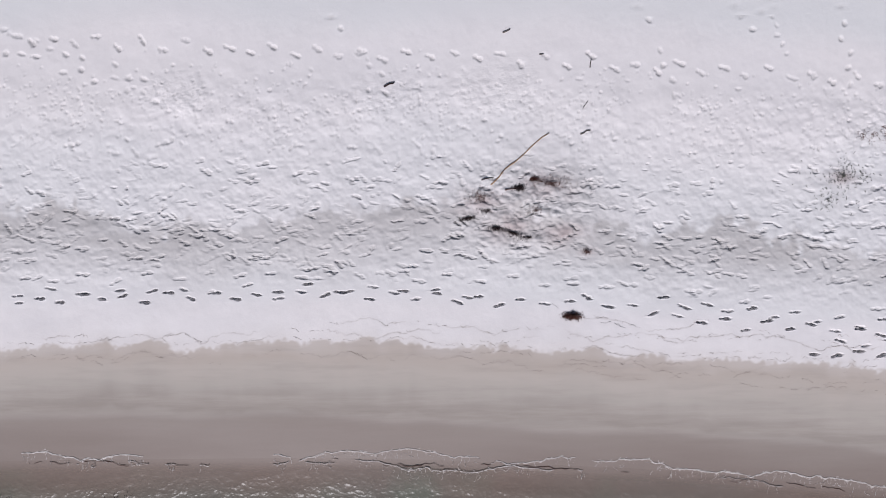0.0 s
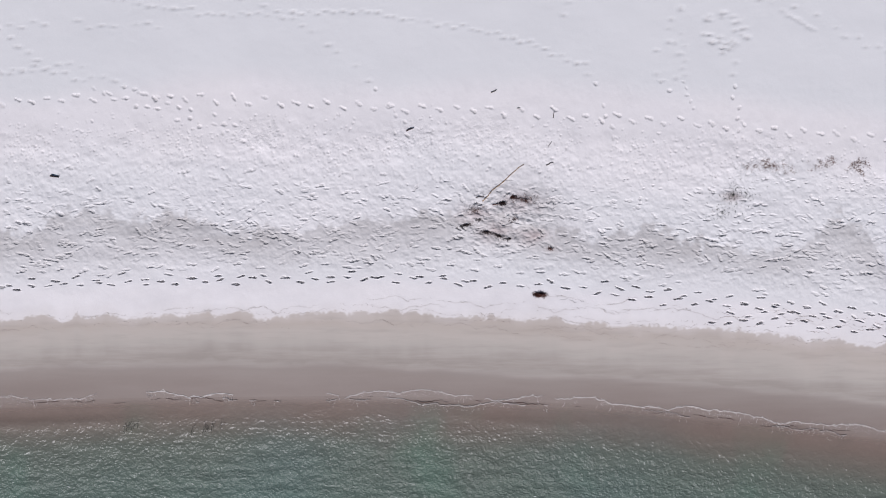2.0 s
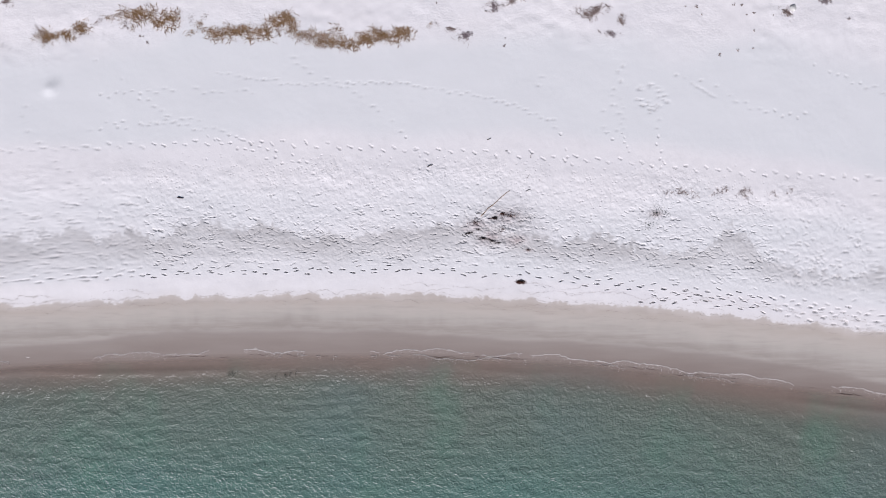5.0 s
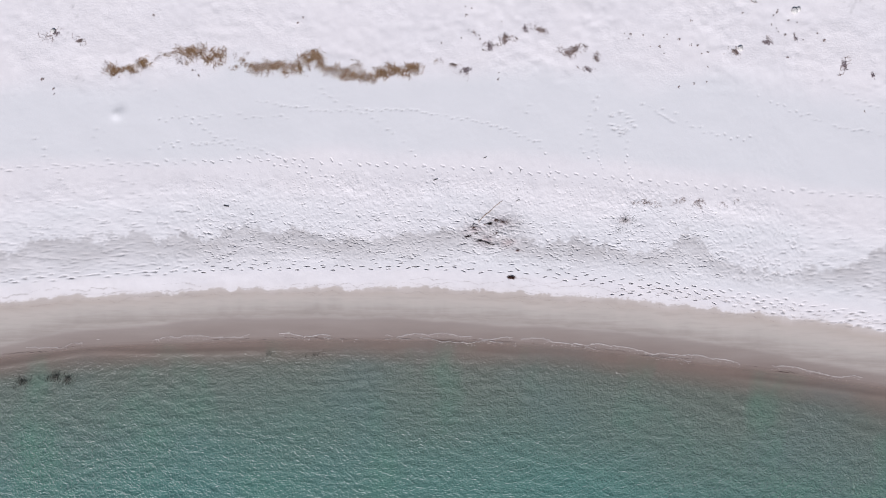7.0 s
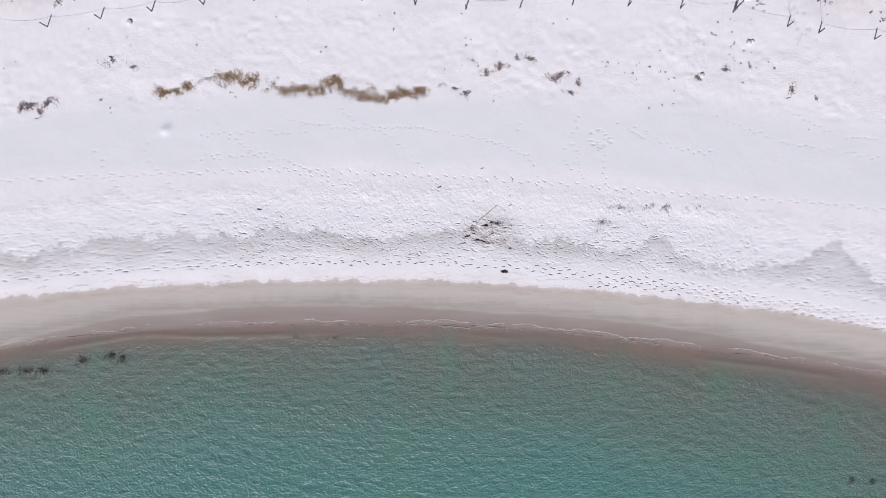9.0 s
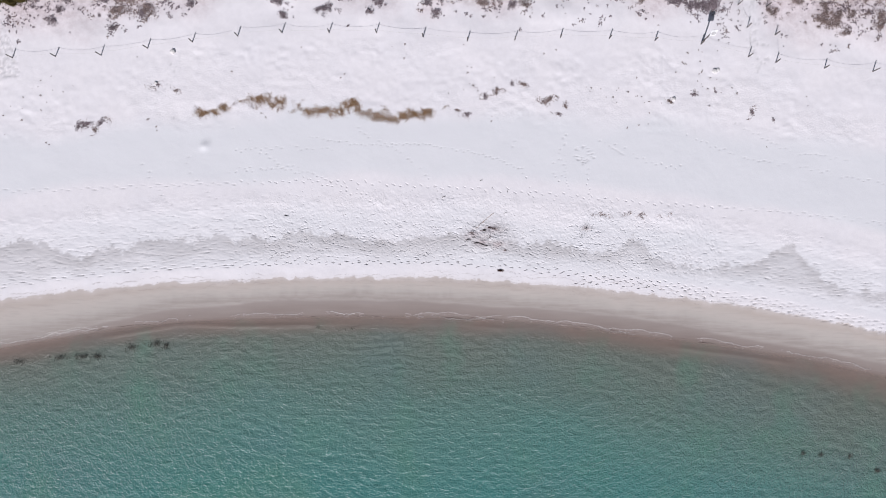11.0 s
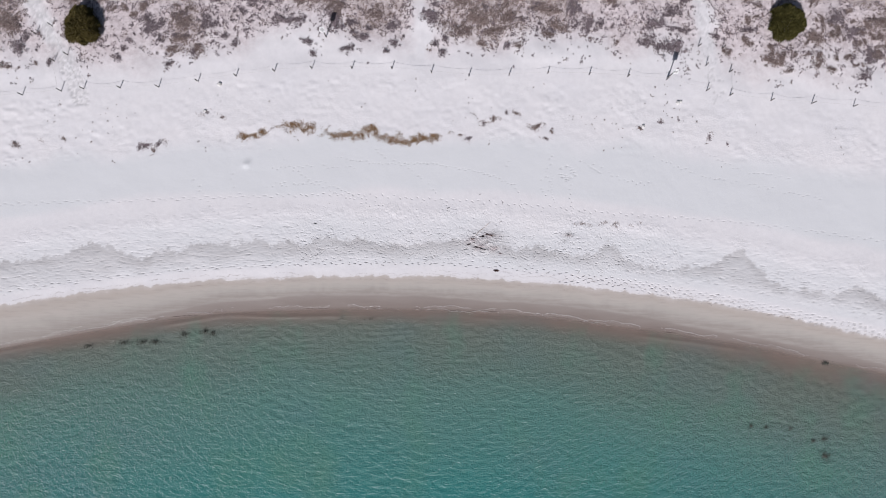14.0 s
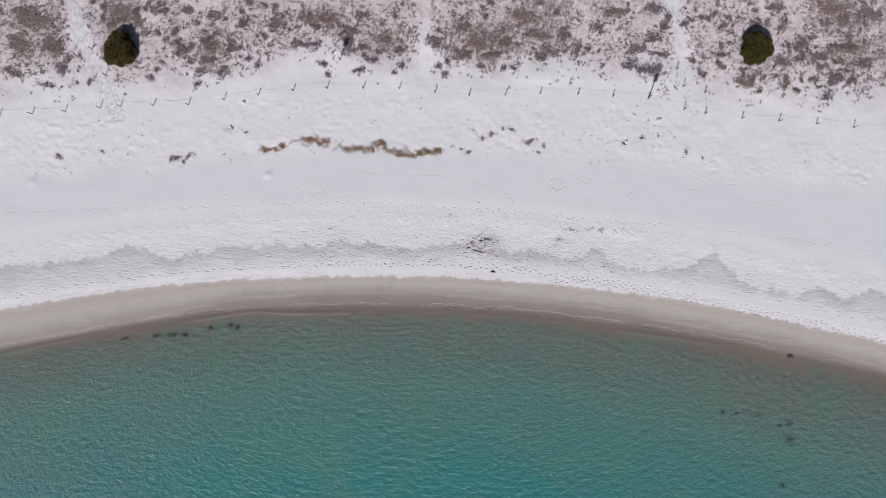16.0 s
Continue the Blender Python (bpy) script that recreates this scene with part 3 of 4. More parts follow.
    m.link(body.outputs[0], m.t.nodes["Material Output"].inputs["Surface"])
    return m.m


def make_plain(name, a, b, scale=6.0, rough=0.85, per="island", dark=None):
    """Two tones that vary from piece to piece and over each piece."""
    m = Mat(name, rough)
    g = m.node("ShaderNodeNewGeometry").outputs["Random Per Island"] if per == "island" else m.node("ShaderNodeObjectInfo").outputs["Random"]
    c = m.mix(g, a, b)
    n = m.noise(scale)
    c = m.mix(m.ramp(n, (0.3, 0.0), (0.75, 0.6)), c, dark or tuple(v * 0.5 for v in a))
    m.color(c)
    m.b.inputs["Specular IOR Level"].default_value = 0.2
    m.bump(m.noise(scale * 4), 0.4, 0.01)
    return m.m


SAND = make_sand()
WATER = make_water()
HEATH = make_plain("grey_heath_leaf", (0.18, 0.14, 0.153), (0.31, 0.256, 0.268), 3.0, dark=(0.16, 0.123, 0.135))
TWIGS = make_plain("dry_twig", (0.13, 0.09, 0.075), (0.22, 0.16, 0.13))
BROWN_HEATH = make_plain("brown_heath_leaf", (0.22, 0.162, 0.15), (0.35, 0.275, 0.252), 3.0, dark=(0.165, 0.12, 0.11))
MARRAM = make_plain("dry_brown_grass", (0.21, 0.12, 0.062), (0.36, 0.23, 0.125), dark=(0.11, 0.062, 0.034))
GREEN = make_plain("olive_needle_leaf", (0.055, 0.05, 0.012), (0.115, 0.10, 0.03))
DARK_GREEN = make_plain("dark_olive_needle_leaf", (0.075, 0.058, 0.016), (0.125, 0.098, 0.034))
BARK = make_plain("bark", (0.10, 0.075, 0.06), (0.16, 0.12, 0.09), 12)
WEED = make_plain("black_seaweed", (0.018, 0.012, 0.013), (0.06, 0.036, 0.036), 20, 0.6)
RED_WEED = make_plain("red_brown_seaweed", (0.075, 0.028, 0.022), (0.14, 0.065, 0.05), 20, 0.6)
STICK = make_plain("bleached_driftwood", (0.34, 0.20, 0.10), (0.40, 0.25, 0.14), 9, 0.8, dark=(0.16, 0.09, 0.05))
POST = make_plain("weathered_post_wood", (0.11, 0.095, 0.088), (0.17, 0.15, 0.14), 10, 0.85, "object")
ROPE = make_plain("pale_rope", (0.58, 0.55, 0.53), (0.66, 0.63, 0.61), 30, dark=(0.5, 0.47, 0.45))
SIGN_FACE = make_plain("white_sign_paint", (0.75, 0.75, 0.75), (0.8, 0.8, 0.8), 8, 0.45, dark=(0.6, 0.6, 0.6))
FOAM = make_plain("sea_foam", (0.42, 0.36, 0.34), (0.74, 0.71, 0.69), 20, 0.7, dark=(0.5, 0.46, 0.44))
CRUMBS = make_plain("tide_crumbs", (0.3, 0.25, 0.23), (0.46, 0.4, 0.37))
# dark brown for the strip that imitates shade at the wave's lip
LIP_SHADE = make_plain("wave_lip_shade", (0.075, 0.042, 0.036), (0.15, 0.1, 0.085), 3)
SUNK_WEED = make_plain("submerged_seaweed", (0.08, 0.085, 0.072), (0.14, 0.145, 0.125), 8)
STONE = make_plain("pale_shell", (0.6, 0.58, 0.55), (0.75, 0.73, 0.7), 15)

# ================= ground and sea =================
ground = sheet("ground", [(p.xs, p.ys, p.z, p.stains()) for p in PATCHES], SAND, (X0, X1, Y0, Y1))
tagged(ground, "white beach sand with footprints, damp tan foreshore and low dunes", "sand", kind="structure")

WX = np.concatenate([outward(-58, -900, 14)[::-1], steps_of((-58, 48, 0.21)), [48.0], outward(48, 900, 14)])
WY = np.concatenate([outward(-37, -900, 14)[::-1], steps_of((-37, -32, 0.2), (-32, -4.6, 0.12)), [-4.6]])
PX, PY = np.meshgrid(WX, WY, indexing="ij")
OUT = WATER_EDGE(PX) - PY                                  # metres out from the water's edge
wave = np.zeros_like(PX)
for k in range(13):
    lam = 0.34 * 1.11 ** k
    for _ in range(4):
        a = rng.normal(1.55, 0.8)
        kx, ky = math.cos(a) * 6.283 / lam, math.sin(a) * 6.283 / lam
        th = kx * PX + ky * PY + rng.uniform(0, 6.28) + 1.6 * value_noise(PX, PY, lam * 2.2, 200 + k)
        fade = 0.5 + 0.5 * value_noise(PX, PY, lam * 4, 240 + k)
        wave += 0.0055 * lam ** 0.7 * fade * (np.sin(th) + 0.3 * np.sin(2 * th) + 0.09 * np.sin(3 * th))
calm = smooth(0.2, 2.6, OUT)
swash = 0.05 * np.exp(-((OUT - 0.55 - 0.25 * value_noise(PX, PY * 0, 5, 300)) / 0.16) ** 2) * smooth(0.2, 0.7, value_noise(PX, PY * 0, 9, 301) + 0.6)
sheet_z = SEA_LEVEL + 0.012 + wave * calm * smooth(200, 60, np.hypot(PX, PY)) + swash
bed = SEA_LEVEL - 0.085 * OUT * (1 - 0.4 * smooth(4, 30, PX) * smooth(16, 5, OUT))            # it shelves more slowly in the east
sea = sheet("water", [(WX, WY, sheet_z, {"depth": np.maximum(-bed + SEA_LEVEL, 0) + 0.01})], WATER)
sea.visible_shadow = False
tagged(sea, "clear turquoise sea with small ripples, shallow at the beach", "sea", kind="structure")

# ================= parts and shapes =================


class Shape:
    """Gathers corners and faces for one mesh."""

    def __init__(self):
        self.v, self.f = [], []

    def face(self, *pts):
        n = len(self.v)
        self.v += [tuple(p) for p in pts]
        self.f.append(tuple(range(n, n + len(pts))))

    def blade(self, base, direction, length, width, bend=0.3, up=0.0):
        """A leaf blade of two pieces that bends over."""
        d = Vector(direction).normalized()
        side = d.cross(Vector((0.13, 0.21, 1))).normalized() * width * 0.5
        b = Vector(base)
        mid = b + d * length * 0.55
        tip = b + d * length + Vector((0, 0, -bend * length + up))
        n = len(self.v)
        self.v += [tuple(b - side), tuple(b + side), tuple(mid + side * 0.8), tuple(mid - side * 0.8), tuple(tip)]
        self.f += [(n, n + 1, n + 2, n + 3), (n + 3, n + 2, n + 4)]

    def tube(self, pts, radii, sides=6):
        rings = []
        for k, p in enumerate(pts):
            p = Vector(p)
            d = (Vector(pts[min(k + 1, len(pts) - 1)]) - Vector(pts[max(k - 1, 0)])).normalized()
            a = d.orthogonal().normalized()
            b = d.cross(a)
            rings.append(len(self.v))
            for q in range(sides):
                t = 6.2832 * q / sides
                self.v.append(tuple(p + (a * math.cos(t) + b * math.sin(t)) * radii[k]))
        for r0, r1 in zip(rings, rings[1:]):
            for q in range(sides):
                self.f.append((r0 + q, r0 + (q + 1) % sides, r1 + (q + 1) % sides, r1 + q))
        self.f.append(tuple(rings[0] + q for q in reversed(range(sides))))
        self.f.append(tuple(rings[-1] + q for q in range(sides)))

    def mesh(self, name, material, flat=True):
        me = bpy.data.meshes.new(name)
        me.from_pydata(self.v, [], self.f)
        me.update()
        me.materials.append(material)
        if not flat:
            me.polygons.foreach_set("use_smooth", np.ones(len(me.polygons), dtype=bool))
        return me


def thing(name, label, category, at=(0, 0, 0), group=""):
    ob = new(name)
    ob.location = at
    ob.empty_display_size = 0.2
    return tagged(ob, label, category, group)


def part(name, shape, material, parent, label="", flat=True):
    ob = new(name, shape.mesh(name, material, flat))
    ob.parent = parent
    if label:
        tagged(ob, label)
    return ob


# ================= rope fence and signs =================
POST_H = 0.78


def post_shape(height=POST_H, r=0.062):
    s = Shape()
    s.tube([(0, 0, -0.3), (0, 0, 0.3), (0.004, 0.003, height - 0.03), (0.004, 0.003, height)], [r * 1.04, r, r * 0.97, r * 0.72], 10)
    return s


POST_MESHES = [post_shape(POST_H * f, 0.04 * g).mesh("post", POST, False) for f, g in ((1.0, 1.0), (0.94, 1.06), (1.06, 0.95))]


def rope_fence(runs, label):
    """One stretch of fence: wooden posts, and ropes from post to post."""
    x0, y0 = runs[0][0]
    base = Vector((x0, y0, ground_at(x0, y0)))
    fence = thing("rope_fence", label, "fence", base, "dune fence")
    placed = set()
    for run in runs:
        tops = []
        for x, y in run:
            z = ground_at(x, y)
            k = rnd.randrange(3)
            if (x, y) not in placed:
                placed.add((x, y))
                ob = new("post", POST_MESHES[k])
                ob.parent = fence
                ob.location = Vector((x, y, z)) - base
                ob.rotation_euler = (rnd.gauss(0, 0.03), rnd.gauss(-0.02, 0.03), 0)
            tops.append(Vector((x, y, z + POST_H * 0.86)) - base)
        for a, b in zip(tops, tops[1:]):
            s = Shape()
            pts = []
            sag = rnd.uniform(0.1, 0.28)
            for q in range(11):
                t = q / 10
                p = a.lerp(b, t)
                p.z -= sag * 4 * t * (1 - t)
                pts.append(p)
            s.tube(pts, [0.0065] * 11, 5)
            part("rope", s, ROPE, fence, "thin sagging pale rope", False)
    return fence


rope_fence([[(-61.6, 12.4), (-58.1, 12.6), (-54.6, 12.85), (-51.15, 13.06), (-47.75, 13.32), (-44.35, 13.59), (-40.73, 13.98)],
            [(-40.73, 13.98), (-41.46, 16.81), (-43.24, 19.4)]], "dark wooden posts with sagging rope beside the sandy way")
rope_fence([[(-38.62, 14.2), (-35.22, 14.32), (-31.59, 14.41), (-27.92, 14.98), (-24.36, 15.48), (-20.79, 15.98), (-17.29, 16.25), (-13.55, 16.28),
             (-9.81, 16.26), (-6.12, 15.93), (-2.62, 15.61), (1.11, 15.7), (4.72, 15.91), (8.57, 15.83), (12.18, 15.68), (15.8, 15.4), (19.5, 14.4)],
            [(-38.62, 14.2), (-40.24, 17.41), (-41.73, 20.12)], [(19.5, 14.4), (19.45, 16.75), (18.76, 18.57)]],
           "long row of dark wooden posts with rope along the dune foot")
rope_fence([[(21.65, 13.95), (25.47, 13.51), (29.24, 13.26), (33.06, 13.0), (36.87, 12.68), (40.6, 12.4), (44.3, 12.1), (48.0, 11.8)],
            [(21.65, 13.95), (21.66, 16.18), (20.97, 18.41)]], "dark wooden posts with sagging rope at the dune edge")


def notice_sign(x, y, label):
    sign = thing("notice_sign", label, "sign", (x, y, ground_at(x, y)), "notice signs")
    s = Shape()
    s.tube([(0, 0.05, -0.4), (0, 0.05, 1.0), (0, 0.05, 2.2)], [0.05, 0.048, 0.045], 10)
    part("pole", s, POST, sign, "", False)
    bm = bmesh.new()
    bmesh.ops.create_cube(bm, size=1.0)
    bmesh.ops.scale(bm, vec=(0.44, 0.03, 0.58), verts=bm.verts)
    bmesh.ops.bevel(bm, geom=bm.edges[:], offset=0.008, segments=2, affect="EDGES")
    me = bpy.data.meshes.new("panel")
    bm.to_mesh(me)
    bm.free()
    me.materials.append(SIGN_FACE)
    panel = new("panel", me)
    panel.parent = sign
    panel.location = (0, -0.06, 2.02)
    panel.rotation_euler = (radians(-24), 0, 0)
    for k, (dz, wd) in enumerate(((0.2, 0.36), (0.08, 0.4), (0.0, 0.38), (-0.08, 0.4), (-0.18, 0.24))):
        t = Shape()
        t.face((-wd / 2, -0.019, dz - 0.018), (wd / 2, -0.019, dz - 0.018), (wd / 2, -0.019, dz + 0.018), (-wd / 2, -0.019, dz + 0.018))
        part("text_line", t, WEED, panel)
    return sign


notice_sign(-16.0, 19.2, "white notice board on a tall pole among dune shrubs")
notice_sign(15.95, 15.6, "white notice board on a tall pole at the rope fence")

# ================= dune plants =================


def heath_mesh(seed, material, n=760, spread=1.0, height=0.26, size=0.07):
    r = random.Random(seed)
    s = Shape()
    lobes = [(r.gauss(0, 0.36), r.gauss(0, 0.24), 0.05 + 0.22 * r.random() ** 1.3) for _ in range(36)]
    for _ in range(n):
        lx, ly, lr = r.choice(lobes)
        a, q = r.uniform(0, 6.28), lr * math.sqrt(r.random())
        x, y = lx + q * math.cos(a), ly + q * math.sin(a)
        z = height * max(0.0, 1 - (q / lr) ** 2) ** 0.5 * r.uniform(0.25, 1.0)
        d = Vector((math.cos(a) * r.uniform(0.2, 1.2), math.sin(a) * r.uniform(0.2, 1.2), r.uniform(-0.1, 0.35)))
        s.blade((x * spread, y * spread, z), d, size * r.uniform(0.6, 1.4), size * r.uniform(0.35, 0.8), r.uniform(0.0, 0.25))
    return s.mesh("foliage", material)


def stem_mesh(seed, n=8):
    r = random.Random(seed)
    s = Shape()
    for _ in range(n):
        a, l = r.uniform(0, 6.28), r.uniform(0.25, 0.5)
        p = Vector((0, 0, -0.05))
        pts = [p]
        for k in range(3):
            p = p + Vector((math.cos(a) * l / 3, math.sin(a) * l / 3, 0.3 * r.uniform(0.1, 0.5)))
            a += r.gauss(0, 0.4)
            pts.append(p)
        s.tube(pts, [0.013, 0.01, 0.007, 0.004], 4)
    return s.mesh("woody_base", TWIGS)


HEATHS = [heath_mesh(40 + k, HEATH) for k in range(4)] + [heath_mesh(50 + k, BROWN_HEATH) for k in range(2)]
STEMS = [stem_mesh(60 + k) for k in range(3)]


def shrub(x, y, r, kind, label):
    ob = thing("heath_shrub", label, "shrub", (x, y, ground_at(x, y)), "dune shrubs")
    ob.scale = (r, r * rnd.uniform(0.75, 1.2), min(r, 0.8) * rnd.uniform(0.8, 1.2))
    ob.rotation_euler = (0, 0, rnd.uniform(0, 6.28))
    for name, me in (("foliage", HEATHS[kind]), ("woody_base", STEMS[kind % 3])):
        p = new(name, me)
        p.parent = ob
    return ob


def way_gap(x, y):
    return min(abs(x - float(west_way(y))) * 0.9, abs(x - 20.6 + (y - 14.3) * 0.2) * 1.2, abs(x + 7.2) * 1.3)


GREY = "low grey-purple dune shrub with bare twigs on sand"
BRN = "low dry brown dune shrub on white sand"
GREY_MATS = ((-26.1, 22.8, 0.87, 0.46), (-22.7, 23.2, 1.4, 1.28), (-27.3, 20.4, 0.81, 0.99), (-13.9, 23.9, 0.87, 0.7), (-20.3, 20.9, 1.16, 0.7), (-15.2, 20.7, 0.81, 1.28),
             (-9.9, 20.4, 0.93, 0.81), (-6.4, 21.3, 0.93, 0.7), (7.0, 22.0, 0.58, 1.62), (6.4, 24.3, 0.58, 0.52), (8.5, 20.6, 0.81, 1.04), (9.6, 20.6, 0.47, 0.46),
             (16.6, 24.8, 1.46, 0.7), (17.9, 23.8, 0.58, 0.7), (17.4, 22.9, 0.81, 0.58), (16.3, 21.8, 1.28, 0.7), (14.6, 20.6, 1.05, 1.04), (14.0, 19.0, 0.93, 0.75),
             (15.5, 18.5, 0.81, 0.87), (16.8, 18.5, 0.99, 0.93))
MORE_GREY_MATS = ((17.2, 20.1, 1.16, 0.46), (19.5, 23.3, 0.81, 0.52), (23.3, 20.1, 1.16, 0.35), (20.4, 19.5, 0.7, 0.35), (31.5, 21.3, 1.05, 0.87), (33.2, 19.9, 1.16, 0.81),
                  (34.7, 17.6, 0.76, 1.16), (34.1, 15.9, 0.81, 0.64), (37.9, 19.4, 1.16, 0.58), (36.7, 17.6, 1.05, 0.58), (38.5, 24.5, 1.51, 1.39), (-32.5, 20.2, 1.46, 1.16),
                  (-44.8, 18.0, 0.81, 0.7), (-30.8, 16.6, 0.58, 0.29), (-18.6, 20.9, 1.05, 0.52), (-9.6, 18.7, 0.58, 0.46), (-17.7, 18.8, 0.87, 0.35), (-13.9, 18.2, 0.81, 0.46),
                  (-12.5, 19.2, 0.81, 0.46), (-10.4, 17.9, 0.35, 0.35), (-5.8, 18.7, 0.47, 0.46), (-5.1, 17.8, 0.47, 0.46))
BROWN_MATS = ((-48.3, 23.3, 2.33, 1.51), (-49.4, 20.7, 1.75, 1.39), (-45.9, 20.4, 1.4, 1.39), (-38.7, 23.9, 1.51, 0.93), (-34.7, 24.4, 1.16, 0.64), (-29.1, 23.6, 1.16, 0.7),
              (-29.5, 20.8, 1.28, 1.04), (-29.5, 19.1, 1.16, 0.58), (-27.9, 17.9, 0.64, 0.7), (-19.5, 23.8, 0.76, 1.16), (-17.4, 23.5, 1.4, 0.81), (-18.6, 22.7, 0.81, 0.46),
              (-3.4, 23.1, 1.16, 1.16), (-1.7, 21.1, 1.4, 1.16), (0.6, 21.4, 1.4, 1.16), (-3.4, 19.9, 1.4, 0.7), (-0.2, 19.9, 1.51, 0.58), (4.7, 22.0, 1.75, 0.7),
              (3.0, 23.7, 1.75, 0.93), (5.9, 20.3, 1.4, 0.7))
MORE_BROWN_MATS = ((29.1, 25.1, 1.16, 0.7), (29.8, 23.8, 0.64, 0.52), (29.7, 19.4, 1.05, 0.93), (30.0, 17.4, 0.52, 0.81), (31.0, 16.4, 0.58, 0.46), (35.5, 24.6, 2.56, 1.16),
                   (36.1, 20.8, 2.1, 0.7), (25.7, 17.2, 1.28, 0.7), (27.1, 16.3, 0.58, 0.29), (1.9, 18.6, 0.58, 0.35), (4.7, 19.6, 0.87, 0.46), (-1.4, 18.7, 0.58, 0.46),
                   (-30.2, 17.9, 1.05, 0.46), (-50.0, 17.7, 1.28, 0.7), (-46.2, 16.3, 1.16, 0.29), (-32.0, 24.3, 0.93, 0.58), (12.3, 24.4, 1.51, 0.81), (10.5, 22.9, 0.93, 0.58),
                   (-15.1, 22.4, 1.16, 0.52), (-11.6, 21.6, 1.28, 0.7))


def mat(x, y, a, b, kind, label):
    """A low spreading shrub of those half sizes, lacy at its rim."""
    ob = shrub(x, y, 1.0, kind, label)
    ob.scale = (a / 0.85, b / 0.6, 0.8 * rnd.uniform(0.7, 1.2))
    ob.rotation_euler = (0, 0, rnd.choice((0, math.pi)) + rnd.gauss(0, 0.2))


for spot in GREY_MATS + MORE_GREY_MATS:
    mat(*spot, rnd.randrange(4), GREY)
for spot in BROWN_MATS + MORE_BROWN_MATS:
    mat(*spot, 4 + rnd.randrange(2), BRN)
count = 0
far = []
while count < 420:
    x, y = rnd.uniform(-56, 46), rnd.uniform(16.5, 30)
    inl = y - float(FENCE_LINE(x))
    if way_gap(x, y) < 1.3 or rnd.random() > smooth(1.0, 6.0, inl) or math.hypot(x + 38.4, y - 20.2) < 2.6 or math.hypot(x - 26.9, y - 20.6) < 2.4:
        continue
    clump = float(value_noise(x, y, 3.5, 131))
    if clump < rnd.uniform(-0.6, 0.5):
        continue
    brown = float(value_noise(x, y, 8, 133)) > 0.25
    count += 1
    size, kind = rnd.uniform(0.2, 0.75), 4 + rnd.randrange(2) if brown else rnd.randrange(4)
    if count <= 110:
        shrub(x, y, size, kind, BRN if brown else GREY)
    else:
        far.append((x, y, size, kind))


def thicket(name, label, spots, material):
    """Many low shrubs grown into one another."""
    co, faces, n = [], [], 0
    for x, y, size, kind in spots:
        me = HEATHS[kind]
        v = np.empty(len(me.vertices) * 3)
        me.vertices.foreach_get("co", v)
        v = v.reshape(-1, 3) * (size, size * rnd.uniform(0.75, 1.2), min(size, 0.8))
        a = rnd.uniform(0, 6.28)
        co.append(np.stack([x + v[:, 0] * math.cos(a) - v[:, 1] * math.sin(a), y + v[:, 0] * math.sin(a) + v[:, 1] * math.cos(a), v[:, 2] + ground_at(x, y)], -1))
        faces += [tuple(i + n for i in p.vertices) for p in me.polygons]
        n += len(v)
    me = bpy.data.meshes.new(name)
    me.from_pydata(np.concatenate(co).tolist(), [], faces)
    me.materials.append(material)
    return tagged(new(name, me), label, "shrubs", kind="stuff")


thicket("heath_thicket", "low grey-purple heath growing together on the dune", [f for f in far if f[3] < 4], HEATH)
thicket("heath_thicket", "low dry brown heath growing together on the dune", [f for f in far if f[3] > 3], BROWN_HEATH)


def scatter(name, label, n, material, size, place, seed):
    """Countless little plants as one object."""
    r = random.Random(seed)
    s = Shape()
    made = 0
    while made < n:
        spot = place(r)
        if spot is None:
            continue
        x, y, f = spot
        z = ground_at(x, y)
        rad = size * f * (0.3 + 1.2 * r.random() ** 2)
        for _ in range(r.randrange(5, 9)):
            a, q, b = r.uniform(0, 6.28), rad * math.sqrt(r.random()), r.uniform(0, 6.28)
            d = Vector((math.cos(b), math.sin(b), r.uniform(-0.1, 0.3)))
            s.blade((x + q * math.cos(a), y + q * math.sin(a), z + 0.02 + 0.25 * (rad - q)), d, (0.04 + 0.4 * rad) * r.uniform(0.6, 1.3), (0.025 + 0.28 * rad) * r.uniform(0.6, 1.4), r.uniform(0, 0.2))
        made += 1
    ob = new(name, s.mesh(name, material))
    return tagged(ob, label, "plants", kind="stuff")


def dune_spot(brown):
    """Plants crowd where a broken, many-scaled pattern runs high; the brown ones on old litter."""
    def spot(r):
        x, y = r.uniform(-56, 46), r.uniform(14, 29)
        inl = y - float(np.interp(x, FENCE_LINE.x, FENCE_LINE.y))
        if way_gap(x, y) < 0.75 or inl < 0.4:
            return None
        c = 0.35 * noise.noise((x * 0.25, y * 0.3, 0.3)) + 0.5 * noise.noise((x * 0.7, y * 0.7, 5.1)) + 0.42 * noise.noise((x * 1.7, y * 1.7, 9.2)) + 0.3 * noise.noise((x * 4, y * 4, 2.2))
        old = max(1.3 - math.hypot((x - hx) / ha, (y - hy) / hb) for hx, hy, ha, hb in HUMUS)
        old = min(max(old, 0.0), 0.6)
        need = 0.43 - 0.55 * float(smooth(0.3, 5.5, inl)) - 0.35 * old
        if c < need + r.gauss(0, 0.07) or (brown and r.random() > 0.25 + 1.6 * old) or (not brown and r.random() < old * 0.9):
            return None
        return x, y, 0.75 + 0.5 * min(max(c - need, 0.0), 0.6)
    return spot


scatter("heath_seedlings", "scattered grey-purple heath plants on dune sand", 10500, HEATH, 0.185, dune_spot(False), 5)
scatter("dry_herbs", "scattered dry brown herbs on dune sand", 5500, BROWN_HEATH, 0.185, dune_spot(True), 6)


